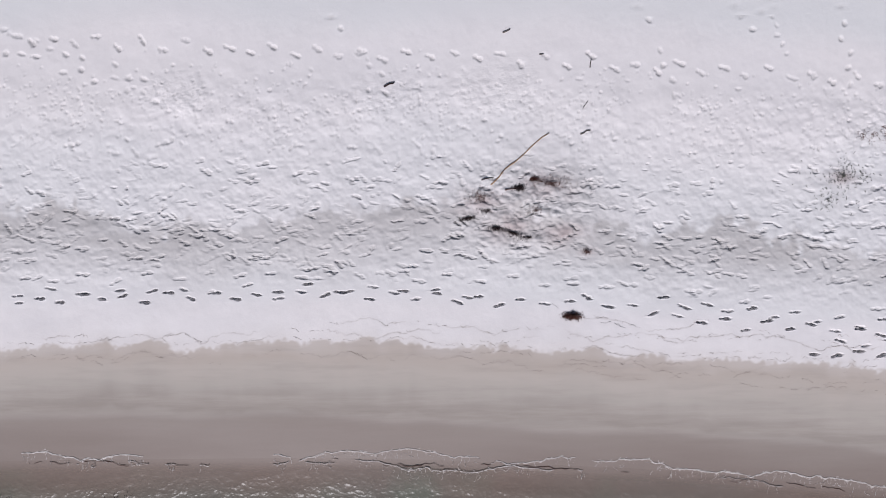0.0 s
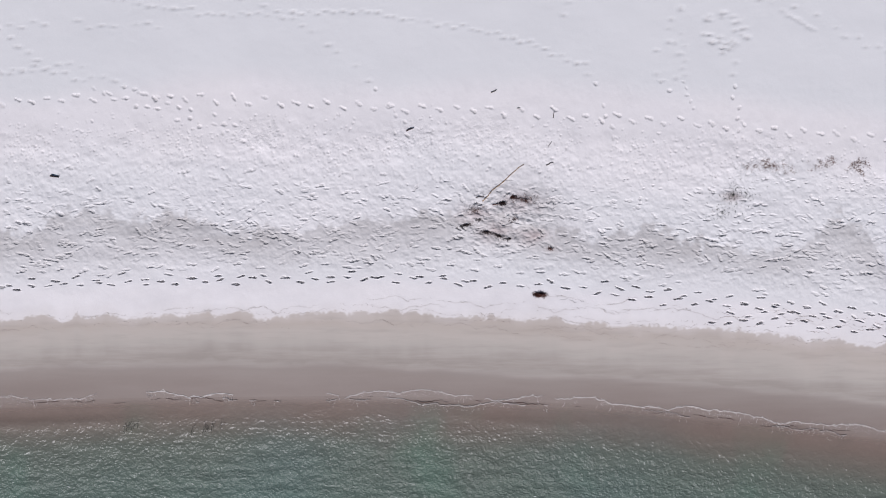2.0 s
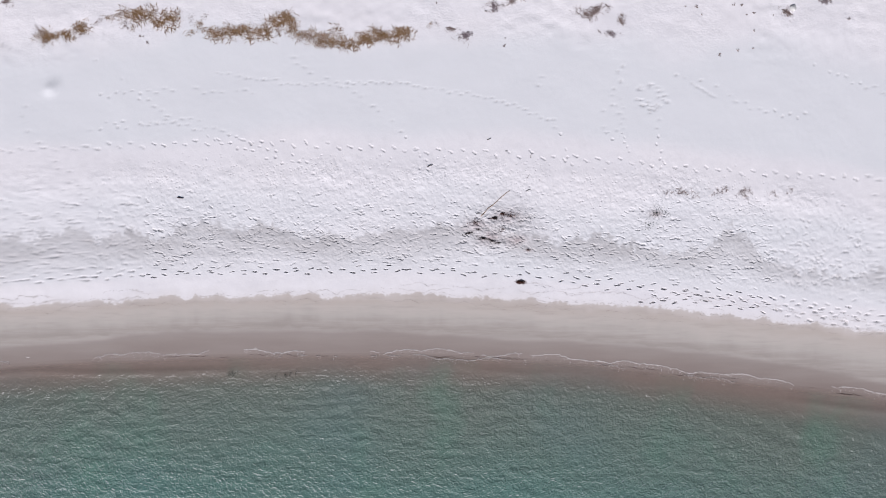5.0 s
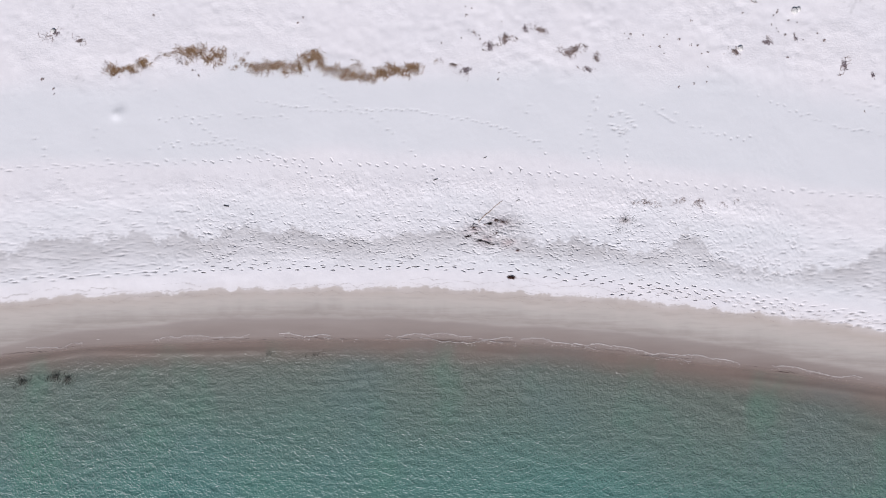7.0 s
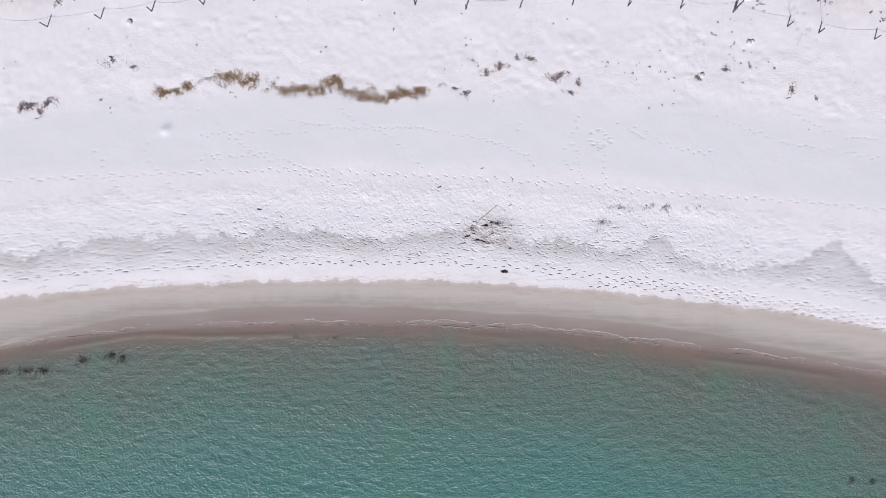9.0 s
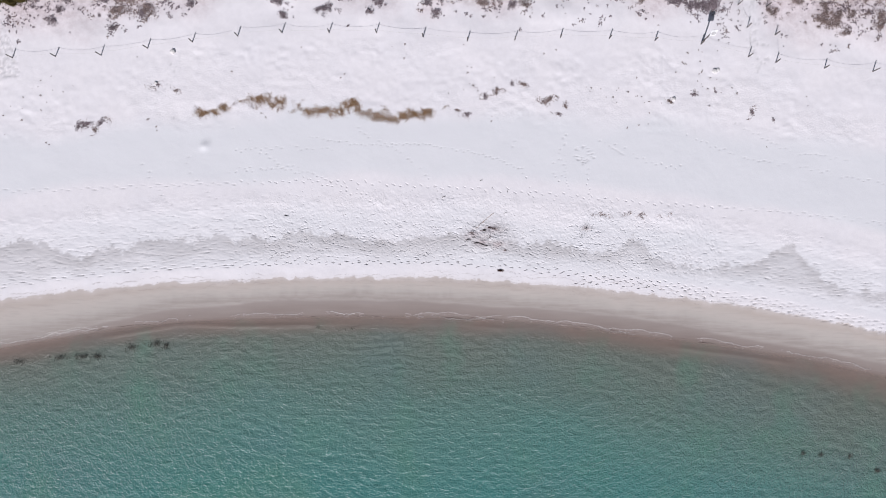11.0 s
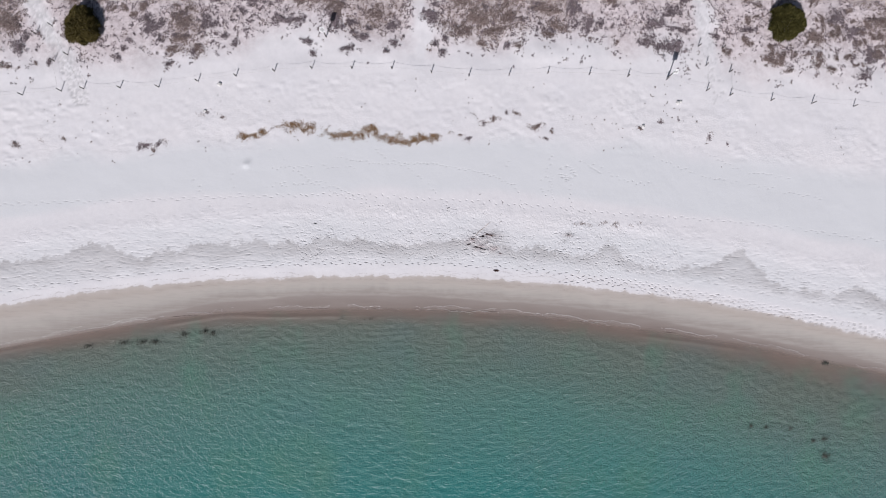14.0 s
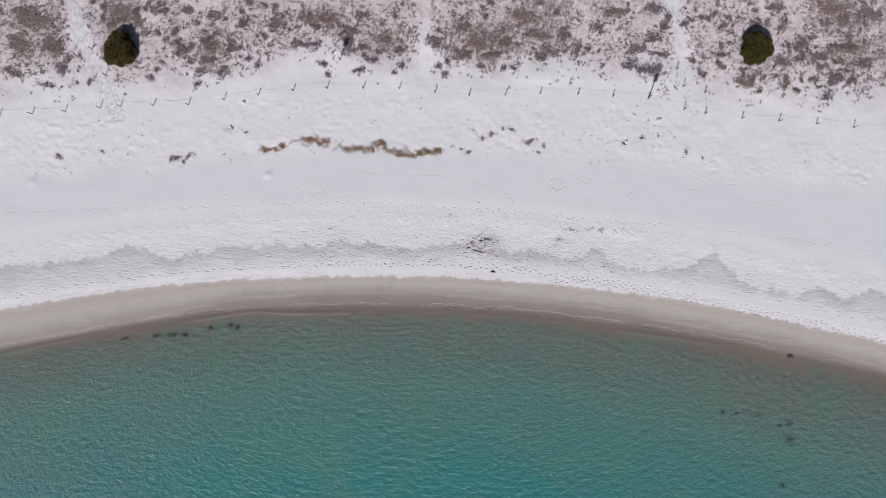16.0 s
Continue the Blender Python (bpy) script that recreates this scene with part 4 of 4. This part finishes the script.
def big_bush(x, y, rx, ry, h, seed, label, leaf):
    r = random.Random(seed)
    ob = thing("evergreen_bush", label, "bush", (x, y, ground_at(x, y)), "evergreen bushes")
    s = Shape()
    s.tube([(0, 0, -0.3), (0.05, 0, 0.3), (0.02, 0.05, 0.7)], [0.16, 0.12, 0.08], 8)
    part("trunk", s, BARK, ob, "", False)
    for k in range(6):
        a = k * 1.05 + r.uniform(-0.3, 0.3)
        s = Shape()
        s.tube([(0.04, 0, 0.25), (rx * 0.35 * math.cos(a), ry * 0.35 * math.sin(a), h * 0.5), (rx * 0.7 * math.cos(a), ry * 0.7 * math.sin(a), h * 0.7)], [0.07, 0.045, 0.015], 6)
        part("limb", s, BARK, ob, "", False)
    s = Shape()
    for _ in range(7500):
        a, u = r.uniform(0, 6.28), r.uniform(0.0, 1.0)
        q = math.sqrt(max(0.0, 1 - u ** 2))
        edge = 1 + 0.10 * math.sin(3 * a + seed) + 0.08 * math.sin(7 * a + 2 * seed) + 0.06 * math.sin(13 * a + u * 5)
        f = r.uniform(0.3, 1.0) ** 0.35
        p = Vector((rx * q * f * edge * math.cos(a), ry * q * f * edge * math.sin(a), h * (0.1 + 0.8 * u * f)))
        d = Vector((math.cos(a) * q + r.gauss(0, 0.7), math.sin(a) * q + r.gauss(0, 0.7), 0.35 + 0.4 * u + r.gauss(0, 0.25)))
        s.blade(p, d, r.uniform(0.14, 0.36), r.uniform(0.05, 0.11), 0.15)
    part("crown", s, leaf, ob, "dense olive needle foliage")
    return ob


big_bush(-38.6, 19.95, 1.4, 1.7, 2.0, 3, "rounded dark olive evergreen bush beside the sandy way", DARK_GREEN)
big_bush(26.75, 20.65, 1.45, 1.55, 2.0, 8, "rounded olive evergreen bush with spiky top among dune shrubs", GREEN)


def grass_mesh(seed, material, n=72, height=0.36, flat=0.5):
    r = random.Random(seed)
    s = Shape()
    for _ in range(n):
        a, q = r.uniform(0, 6.28), 0.34 * math.sqrt(r.random())
        b = r.uniform(0, 6.28)
        d = Vector((math.cos(b), math.sin(b), r.uniform(0.02, 0.5)))
        q *= 0.5 + 1.1 * math.sin(a + seed) ** 2
        s.blade((q * math.cos(a), q * math.sin(a), -0.02), d, height * r.uniform(0.6, 1.3), r.uniform(0.015, 0.035), r.uniform(0.0, flat))
    return s.mesh("grass_tuft", material)


GRASS = [grass_mesh(70 + k, MARRAM) for k in range(4)]
GREY_GRASS = [grass_mesh(80 + k, BROWN_HEATH, 60, 0.26) for k in range(3)]


def tuft(x, y, size, meshes, label, group):
    ob = new("grass_tuft", rnd.choice(meshes))
    ob.location = (x, y, ground_at(x, y))
    ob.scale = (size * rnd.uniform(0.8, 1.5), size * rnd.uniform(0.6, 1.0), size * 0.6)
    ob.rotation_euler = (0, 0, rnd.gauss(0, 0.5))
    return tagged(ob, label, "grass", group)


STRIPS = (((-23.7, 9.75), (-23.2, 9.72), (-22.7, 9.9), (-22.15, 10.1), (-21.7, 10.2), (-21.4, 10.4)),
          ((-19.6, 10.9), (-19.2, 10.96), (-18.8, 10.83), (-18.4, 10.9), (-17.9, 10.65), (-17.5, 10.53), (-16.95, 10.6)),
          ((-15.3, 10.04), (-14.9, 9.91), (-14.3, 9.98), (-13.9, 10), (-13.3, 10.04), (-12.9, 9.98), (-12.4, 9.85), (-12.2, 9.5)),
          ((-12.1, 10.5), (-11.36, 10.57), (-11.2, 10.1), (-10.9, 9.85), (-10.5, 9.8), (-9.9, 9.65), (-9.4, 9.59), (-8.9, 9.48), (-8.4, 9.38), (-8.1, 9.45),
           (-7.65, 9.65), (-7.2, 9.78), (-6.7, 9.75), (-6.4, 9.6), (-5.9, 9.85), (-5.4, 9.75)))
for strip in STRIPS:
    for a, b in zip(strip, strip[1:]):
        n = max(1, round(math.dist(a, b) / 0.28))
        for k in range(n):
            t = k / n
            for _ in range(rnd.choice((2, 3, 3))):
                tuft(a[0] + (b[0] - a[0]) * t + rnd.gauss(0, 0.07), a[1] + (b[1] - a[1]) * t + rnd.gauss(0, 0.14), rnd.uniform(0.35, 0.92), GRASS,
                     "dry brown beach grass tuft along the dune scarp", "dune scarp grass")
for x, y, r in ((-16.0, 10.35, 0.6), (-15.7, 10.1, 0.5), (-15.9, 10.5, 0.4), (-21.0, 10.5, 0.5), (-20.5, 10.75, 0.5), (-12.0, 9.9, 0.5), (-19.7, 10.4, 0.6), (-19.2, 10.24, 0.5), (-20.1, 10.8, 0.6), (-15.65, 10.83, 0.6), (-16.3, 10.75, 0.5), (-16.36, 9.98, 0.6), (-23.97, 10.1, 0.6), (-4.1, 10.37, 0.6), (-4.4, 10.3, 0.5)):
    tuft(x, y, r, GRASS + GREY_GRASS, "small dry brown beach grass tuft on sand", "dune scarp grass")
TUFTS = ((-30.9, 9.2, 0.9), (-32.6, 8.9, 1.1), (-33.0, 8.8, 0.9), (-31.8, 8.6, 0.9), (-25.6, 11.64, 0.8), (-27.6, 11.8, 0.8), (-27, 12.15, 0.9), (-44.85, 8.9, 0.9),
         (-42.5, 9.4, 0.6), (-40.4, 9.5, 0.8), (-0.46, 11.5, 0.9), (-0.07, 11.65, 0.8), (-0.8, 11.3, 0.6), (1.88, 12.14, 0.9), (1.5, 12.3, 0.7), (0.9, 12.2, 0.6),
         (3.82, 11, 1.1), (3.5, 10.8, 0.8), (5.06, 10.45, 0.8), (4.6, 9.8, 0.8), (2.9, 11.0, 0.6), (13.3, 10.8, 1.0), (15.2, 11.4, 1.0), (19.7, 10, 0.9), (-1.2, 11.2, 0.8),
         (-1.6, 11.3, 0.6), (-3.2, 10.0, 0.7), (-2.9, 9.7, 0.6), (-2.2, 12.0, 0.6), (-2.6, 9.5, 0.6))
for x, y, r in TUFTS:
    tuft(x, y, r, GREY_GRASS, "sparse grey-brown grass tuft half buried in sand", "upper beach tufts")
for x, y, r in ((-32.6, 8.9, 0.5), (-33.3, 8.75, 0.42), (-31.5, 9.05, 0.42), (-32.0, 8.5, 0.3), (-44.9, 8.9, 0.4), (-40.4, 9.5, 0.28), (-27.1, 12.1, 0.28), (-25.6, 11.6, 0.25), (13.3, 10.8, 0.32),
                (15.2, 11.4, 0.3), (3.8, 10.95, 0.42), (3.4, 10.7, 0.3), (5.1, 10.4, 0.26), (-0.3, 11.6, 0.36), (-1.2, 11.2, 0.3), (1.8, 12.15, 0.34), (0.9, 12.25, 0.25),
                (-2.6, 9.75, 0.35), (-3.4, 10.1, 0.25), (19.7, 10.0, 0.3), (4.6, 9.8, 0.26), (16.9, 11.6, 0.2), (21.4, 9.4, 0.22)):
    shrub(x, y, r, rnd.choice((0, 1, 4, 5)), "tiny grey-brown shrub half buried in beach sand").scale = (1.25 * r, r, 0.5 * r)
for cx, n, sp in ((8.22, 9, 0.28), (9.68, 8, 0.3), (11.05, 9, 0.35), (7.6, 3, 0.3), (12.6, 4, 0.5)):
    for _ in range(n):
        tuft(cx + rnd.gauss(0, sp), 1.9 + rnd.gauss(0, 0.1) + (8 - cx) * 0.02, rnd.uniform(0.18, 0.46), GREY_GRASS, "low rusty brown beach plant on the berm", "berm plants")


def beach_spot(r):
    x = r.uniform(-56, 46)
    y = float(np.interp(x, FENCE_LINE.x, FENCE_LINE.y)) - r.uniform(0.2, 7)
    if noise.noise((x * 0.3, y * 0.3, 2.2)) < r.uniform(0.1, 0.6):
        return None
    return x, y, 0.6


scatter("beach_sprigs", "tiny dry sprigs poking out of the sand", 150, BROWN_HEATH, 0.1, beach_spot, 9)

# ================= flotsam on the sand =================


def heap_shape(r, rx, ry, n, length, width, tilt=0.0, rise=0.06, comb=None):
    """A flat tangle of strands. comb: the strands point mostly that way."""
    s = Shape()
    for _ in range(n):
        a, q = r.uniform(0, 6.28), min(1.5, abs(r.gauss(0, 0.62)))
        x, y = rx * q * math.cos(a), ry * q * math.sin(a)
        x, y = x * math.cos(tilt) - y * math.sin(tilt), x * math.sin(tilt) + y * math.cos(tilt)
        d = r.uniform(0, 6.28) if comb is None else comb + r.gauss(0, 0.35)
        p = Vector((x, y, rise * max(0, 1 - q) * r.random() + 0.006))
        pts = [p]
        for _ in range(3):
            l = length * r.uniform(0.2, 0.45)
            p = p + Vector((math.cos(d) * l, math.sin(d) * l, r.gauss(0, 0.012)))
            p.z = max(p.z, 0.004)
            d += r.gauss(0, 0.5)
            pts.append(p)
        s.tube(pts, [width * f for f in (0.55, 0.7, 0.5, 0.25)], 4)
    return s


def heap(name, x, y, rx, ry, n, material, label, length=0.2, width=0.008, tilt=0.0, rise=0.06, comb=None, z=None, category="seaweed", group=""):
    r = random.Random(int(x * 100) * 31 + int(y * 100))
    ob = new(name, heap_shape(r, rx, ry, n, length, width, tilt, rise, comb).mesh(name, material))
    ob.location = (x, y, ground_at(x, y) if z is None else z)
    return tagged(ob, label, category, group, "" if name == "seaweed_clump" else "stuff")


DARK = "black dried seaweed strands washed up on sand"
heap("seaweed_heap", -1.24, 0.65, 0.15, 0.07, 330, WEED, DARK, 0.06, 0.0055, rise=0.06, group="washed up seaweed")
heap("seaweed_heap", -0.87, 0.86, 0.3, 0.07, 300, RED_WEED, "dark reddish seaweed strands washed up on sand", 0.08, 0.004, -0.25, group="washed up seaweed")
heap("seaweed_heap", -0.45, 0.75, 0.55, 0.2, 320, RED_WEED, "thin reddish seaweed scattered on damp sand", 0.07, 0.004, group="washed up seaweed")
heap("seaweed_heap", -2.5, -0.05, 0.34, 0.045, 230, WEED, DARK, 0.09, 0.0045, 0.22, comb=-1.9, group="washed up seaweed")
heap("seaweed_heap", -2.05, 0.1, 0.26, 0.09, 150, WEED, DARK, 0.06, 0.005, group="washed up seaweed")
heap("seaweed_heap", -2.2, 0.45, 0.4, 0.18, 170, RED_WEED, "thin reddish seaweed scattered on damp sand", 0.07, 0.005, group="washed up seaweed")
heap("seaweed_heap", -1.84, -0.3, 0.2, 0.05, 160, WEED, DARK, 0.09, 0.0045, comb=-1.2, group="washed up seaweed")
heap("seaweed_heap", -1.42, -0.43, 0.34, 0.05, 200, WEED, DARK, 0.08, 0.0045, -0.3, comb=-1.3, group="washed up seaweed")
heap("seaweed_heap", -1.05, -0.56, 0.26, 0.06, 120, WEED, DARK, 0.06, 0.005, group="washed up seaweed")
heap("seaweed_heap", 0.38, -0.91, 0.11, 0.07, 46, RED_WEED, "small brown seaweed tangle on sand", 0.09, 0.0045, group="washed up seaweed")
heap("seaweed_heap", -0.85, 0.1, 0.3, 0.16, 90, RED_WEED, "thin reddish seaweed scattered on damp sand", 0.07, 0.005, group="washed up seaweed")
heap("seaweed_heap", 6.7, 0.86, 0.85, 0.55, 170, SUNK_WEED, "loose dark seaweed crumbs strewn on sand", 0.05, 0.009, group="washed up seaweed")
heap("seaweed_heap", 6.3, 0.3, 0.6, 0.4, 50, SUNK_WEED, "loose dark seaweed crumbs strewn on sand", 0.08, 0.007, group="washed up seaweed")
heap("seaweed_clump", 0.0, -2.5, 0.21, 0.08, 700, RED_WEED, "reddish brown seaweed clump lying on white sand", 0.055, 0.007, -0.05, 0.12)


def wood(name, pts, r0, r1, material, label, category="driftwood"):
    x0, y0 = pts[0]
    s = Shape()
    n = len(pts)
    base = ground_at(x0, y0)
    s.tube([(x - x0, y - y0, max(ground_at(x, y) - base, -0.02) + r0 * 0.9 + rnd.uniform(0, 0.015)) for x, y in pts], [r0 + (r1 - r0) * k / (n - 1) for k in range(n)], 7)
    ob = new(name, s.mesh(name, material, False))
    ob.location = (x0, y0, base)
    return tagged(ob, label, category, "driftwood")


wood("driftwood_stick", [(-1.94, 0.74), (-1.84, 0.83), (-1.75, 0.92), (-1.66, 1.04), (-1.58, 1.13), (-1.46, 1.22), (-1.34, 1.3), (-1.22, 1.40), (-1.1, 1.51),
                         (-0.98, 1.63), (-0.88, 1.72), (-0.69, 1.89), (-0.5, 2.0)], 0.014, 0.010, STICK, "long thin crooked tan driftwood branch on sand")
wood("driftwood_stick", [(-2.17, 0.86), (-2.08, 0.89), (-1.98, 0.91), (-1.88, 0.91)], 0.014, 0.012, WEED, "short blackened driftwood piece on sand")
wood("driftwood_stick", [(-1.6, 0.6), (-1.46, 0.63), (-1.3, 0.63)], 0.015, 0.01, RED_WEED, "short reddish twig beside seaweed")
wood("driftwood_stick", [(0.28, 1.97), (0.36, 2.0), (0.42, 2.05), (0.52, 2.06)], 0.018, 0.01, POST, "short dark driftwood twig on sand")
wood("driftwood_stick", [(0.54, 3.62), (0.55, 3.72), (0.57, 3.82)], 0.012, 0.01, WEED, "tiny dark upright twig on sand")
wood("driftwood_stick", [(-0.7, 3.97), (-0.6, 3.98)], 0.015, 0.012, WEED, "tiny dark twig on sand")
wood("driftwood_stick", [(-4.55, 3.2), (-4.42, 3.27), (-4.3, 3.3)], 0.022, 0.016, WEED, "small dark driftwood lump on sand")
wood("driftwood_stick", [(-1.6, 4.52), (-1.5, 4.56), (-1.42, 4.6)], 0.02, 0.014, POST, "small grey driftwood lump on sand")
wood("driftwood_stick", [(0.35, 2.62), (0.48, 2.8)], 0.008, 0.006, WEED, "thin dark twig lying on sand")
wood("driftwood_stick", [(-16.9, 1.75), (-16.75, 1.72), (-16.6, 1.7)], 0.03, 0.02, WEED, "small dark driftwood lump on sand")


def crumb_lines(name, label, lines, material, seed):
    """Thin broken lines of debris left by the waves."""
    r = random.Random(seed)
    s = Shape()
    for pts in lines:
        run = []
        for (xa, ya), (xb, yb) in zip(pts, pts[1:]):
            keep = r.random() > 0.3 and noise.noise((xa * 0.6, ya * 3, seed)) + 0.35 * noise.noise((xa * 3, ya, seed)) > -0.2
            for k in range(2):
                t = k / 2
                x, y = xa + (xb - xa) * t + r.gauss(0, 0.006), ya + (yb - ya) * t + r.gauss(0, 0.014)
                if keep:
                    run.append((x, y, ground_at(x, y) + 0.002))
            if (not keep or r.random() < 0.05) and run:
                if len(run) > 2:
                    s.tube(run, [r.uniform(0.0008, 0.0045) * (1 + noise.noise((p[0] * 2, p[1], 1))) for p in run], 4)
                run = []
        if len(run) > 3:
            s.tube(run, [r.uniform(0.001, 0.005) for _ in run], 4)
    ob = new(name, s.mesh(name, material))
    return tagged(ob, label, "wrack", kind="stuff")


def scallop(shift, x0, x1, phase, deep):
    r = random.Random(int(phase * 10))
    out, x = [], x0
    while x < x1:
        out.append((x, float(DRY_EDGE(x)) + shift + float(cusps(x, phase, deep)) + r.gauss(0, 0.012)))
        x += r.uniform(0.03, 0.08)
    return out


LINES = [scallop(shift, xa, xb, phase, deep) for shift, xa, xb, phase, deep in TIDE_LINES]
crumb_lines("wrack_line", "thin scalloped lines of dark tide debris on sand", LINES, CRUMBS, 3)
arc = [(-0.75 + 0.05 * k, -2.42 + 0.22 * math.sin(k * 0.3)) for k in range(10)]
crumb_lines("wrack_line", "dark debris threads beside the seaweed clump", [arc, [(0.3 + 0.08 * k, -2.4 - 0.03 * k + 0.04 * math.sin(k)) for k in range(14)], [(0.4 + 0.1 * k, -2.55 - 0.02 * k + 0.05 * math.sin(k * 1.3)) for k in range(16)]], WEED, 4)


def pebble(x, y, r, label):
    s = Shape()
    bm = bmesh.new()
    bmesh.ops.create_icosphere(bm, subdivisions=2, radius=r)
    for v in bm.verts:
        v.co *= 1 + 0.22 * noise.noise(v.co * 5 / r * 0.3 + Vector((x, y, 0)))
        v.co.z *= 0.6
    me = bpy.data.meshes.new("beach_stone")
    bm.to_mesh(me)
    bm.free()
    me.materials.append(STONE)
    ob = new("beach_stone", me)
    ob.location = (x, y, ground_at(x, y) + r * 0.35)
    return tagged(ob, label, "stone", "beach stones")


for x, y, r in ((-25.9, 14.7, 0.2), (16.85, 13.25, 0.2), (17.1, 13.35, 0.14), (-27.2, 12.2, 0.14), (13.6, 11.0, 0.16)):
    pebble(x, y, r, "pale rounded stone half sunk in sand")

# ================= the water's edge =================


def swash_edge(x, shift=0.0, deep=0.22, seed=0):
    """The scalloped line that the last small wave reached, as y(x)."""
    k = x + 0.8 * noise.noise((x * 0.4, seed, 8))
    return (float(WATER_EDGE(x)) + 0.1 + shift + deep * (abs(math.sin(k * 0.62 + seed)) + 0.5 * abs(math.sin(k * 1.7 + 2 * seed)) - 0.7)
            + 0.07 * noise.noise((x * 2.1, seed, 0)) + 0.045 * noise.noise((x * 6, seed, 3)))


def foam_strip(x0, x1, shift, seed, width=0.05, deep=0.22, least=0.0):
    """A wavy rim of foam: a thin thread, many small flecks along it and lace behind, broken here and there."""
    r = random.Random(seed)
    s = Shape()

    def edge(q):
        return swash_edge(q, shift, deep, seed)

    def fleck(x, y, a, l, w):
        z = max(ground_at(x, y), SEA_LEVEL + 0.014) + 0.004
        c, t = math.cos(a), math.sin(a)
        top = len(s.v)
        s.v.append((x, y, z + 0.006))
        for k in range(7):
            b = 6.2832 * k / 7
            u, v = l * math.cos(b) * r.uniform(0.7, 1.2), w * math.sin(b) * r.uniform(0.7, 1.2)
            s.v.append((x + u * c - v * t, y + u * t + v * c, z))
        for k in range(7):
            s.f.append((top, top + 1 + k, top + 1 + (k + 1) % 7))

    def strand(pts, w):
        s.tube([(px, py, max(ground_at(px, py), SEA_LEVEL + 0.014) + 0.003) for px, py in pts], [w * r.uniform(0.3, 1.0) for _ in pts], 4)

    x, thread = x0, []
    while x < x1:
        show = noise.noise((x * 0.3, seed * 3.1, 0.7)) + 0.3 * noise.noise((x * 1.7, seed * 2.1, 4.0)) - least
        if show > 0:
            y = edge(x)
            thread.append((x, y))
            a = math.atan2(edge(x + 0.05) - edge(x - 0.05), 0.1)
            if r.random() < 0.75:
                fleck(x, y + r.gauss(0, 0.02), a + r.gauss(0, 0.3), r.uniform(0.012, 0.04), width * min(1, 0.3 + show * 2) * r.uniform(0.1, 0.4))
            if r.random() < 0.25 + 0.4 * show:                # lace drawn out behind the rim
                d = -1.57 + r.gauss(0, 0.5)
                px, py, line = x, y - abs(r.gauss(0, 0.1)), []
                for _ in range(r.randint(3, 6)):
                    line.append((px, py))
                    px, py = px + math.cos(d) * 0.035, py + math.sin(d) * 0.035
                    d += r.gauss(0, 0.6)
                strand(line, r.uniform(0.002, 0.007))
        if thread and (show <= 0 or x + 0.028 >= x1):
            if len(thread) > 4:
                strand(thread, 0.3 * width)
            thread = []
        x += 0.028
    return s


for x0, x1, shift, seed, wd, least in ((-52, 44, 0.1, 1, 0.06, -0.12), (-16, 12, -0.2, 2, 0.04, 0.1), (-45, -20, 0.25, 4, 0.04, 0.0)):
    ob = new("sea_foam", foam_strip(x0, x1, shift, seed, wd, least=least).mesh("sea_foam", FOAM))
    tagged(ob, "thin broken white foam lace along the water's edge", "foam", kind="stuff")


def lip_shade_line(x0, x1, seed):
    """A low dark ribbon added as the shade of a wave's front, thinning towards its ends."""
    s = Shape()
    x, last = x0, None
    while x < x1:
        t = min((x - x0), (x1 - x)) / 2.5
        y = swash_edge(x, -0.1, 0.12, seed) + 0.012 * noise.noise((x * 9, seed, 4))
        w = 0.013 * min(1, t) * (0.35 + 1.3 * noise.noise((x * 0.9, seed, 5)) + 0.8 * noise.noise((x * 4, seed, 6)))
        if w > 0.003:
            z = max(ground_at(x, y), SEA_LEVEL + 0.012) + 0.003
            row = [(x, y - w, z), (x, y, z + 0.007), (x, y + w, z)]
            if last:
                n = len(s.v)
                s.v += last + row
                s.f += [(n + 3, n + 4, n + 1, n), (n + 4, n + 5, n + 2, n + 1)]
            last = row
        else:
            last = None
        x += 0.04
    return s


# dark strips in place of the shadow line along the lapping wave
for x0, x1, seed in ((-18.5, -8.5, 3), (-7, 3, 15), (3, 12, 17), (-34, -25, 11), (13, 20, 12)):
    ob = new("weed_thread", lip_shade_line(x0, x1, seed).mesh("weed_thread", LIP_SHADE, False))
    tagged(ob, "thin dark strip standing in for shade along the small wave's front", "seaweed", "lapped seaweed", "stuff")

FLOAT = "dark seaweed clump floating in shallow clear water"
for x, y, rx, ry, n in ((-32.7, -9.5, 0.55, 0.22, 60), (-31.5, -9.5, 0.35, 0.22, 45), (-28.95, -8.75, 0.35, 0.25, 50), (-26.9, -8.45, 0.4, 0.25, 60), (-26.2, -8.6, 0.25, 0.2, 40),
                        (-37.7, -9.9, 0.5, 0.2, 30), (-34.6, -9.6, 0.7, 0.2, 40), (-11.6, -7.2, 0.4, 0.12, 2), (-14.3, -7.1, 0.3, 0.1, 1), (30.3, -19.4, 0.35, 0.4, 80), (30.2, -17.8, 0.25, 0.2, 40),
                        (23.5, -16.7, 0.15, 0.12, 18), (24.9, -16.8, 0.15, 0.12, 18), (27.1, -16.9, 0.14, 0.14, 18), (29.2, -18, 0.18, 0.12, 20), (30.4, -10.9, 0.3, 0.14, 40), (29.5, -24, 0.3, 0.3, 30)):
    heap("floating_seaweed", x, y, rx * 1.5, ry * 1.2, int(n * 1.6) + 10, SUNK_WEED, FLOAT, 0.26, 0.011, 0.1, 0.02, comb=1.5, z=SEA_LEVEL + 0.07, group="floating seaweed")
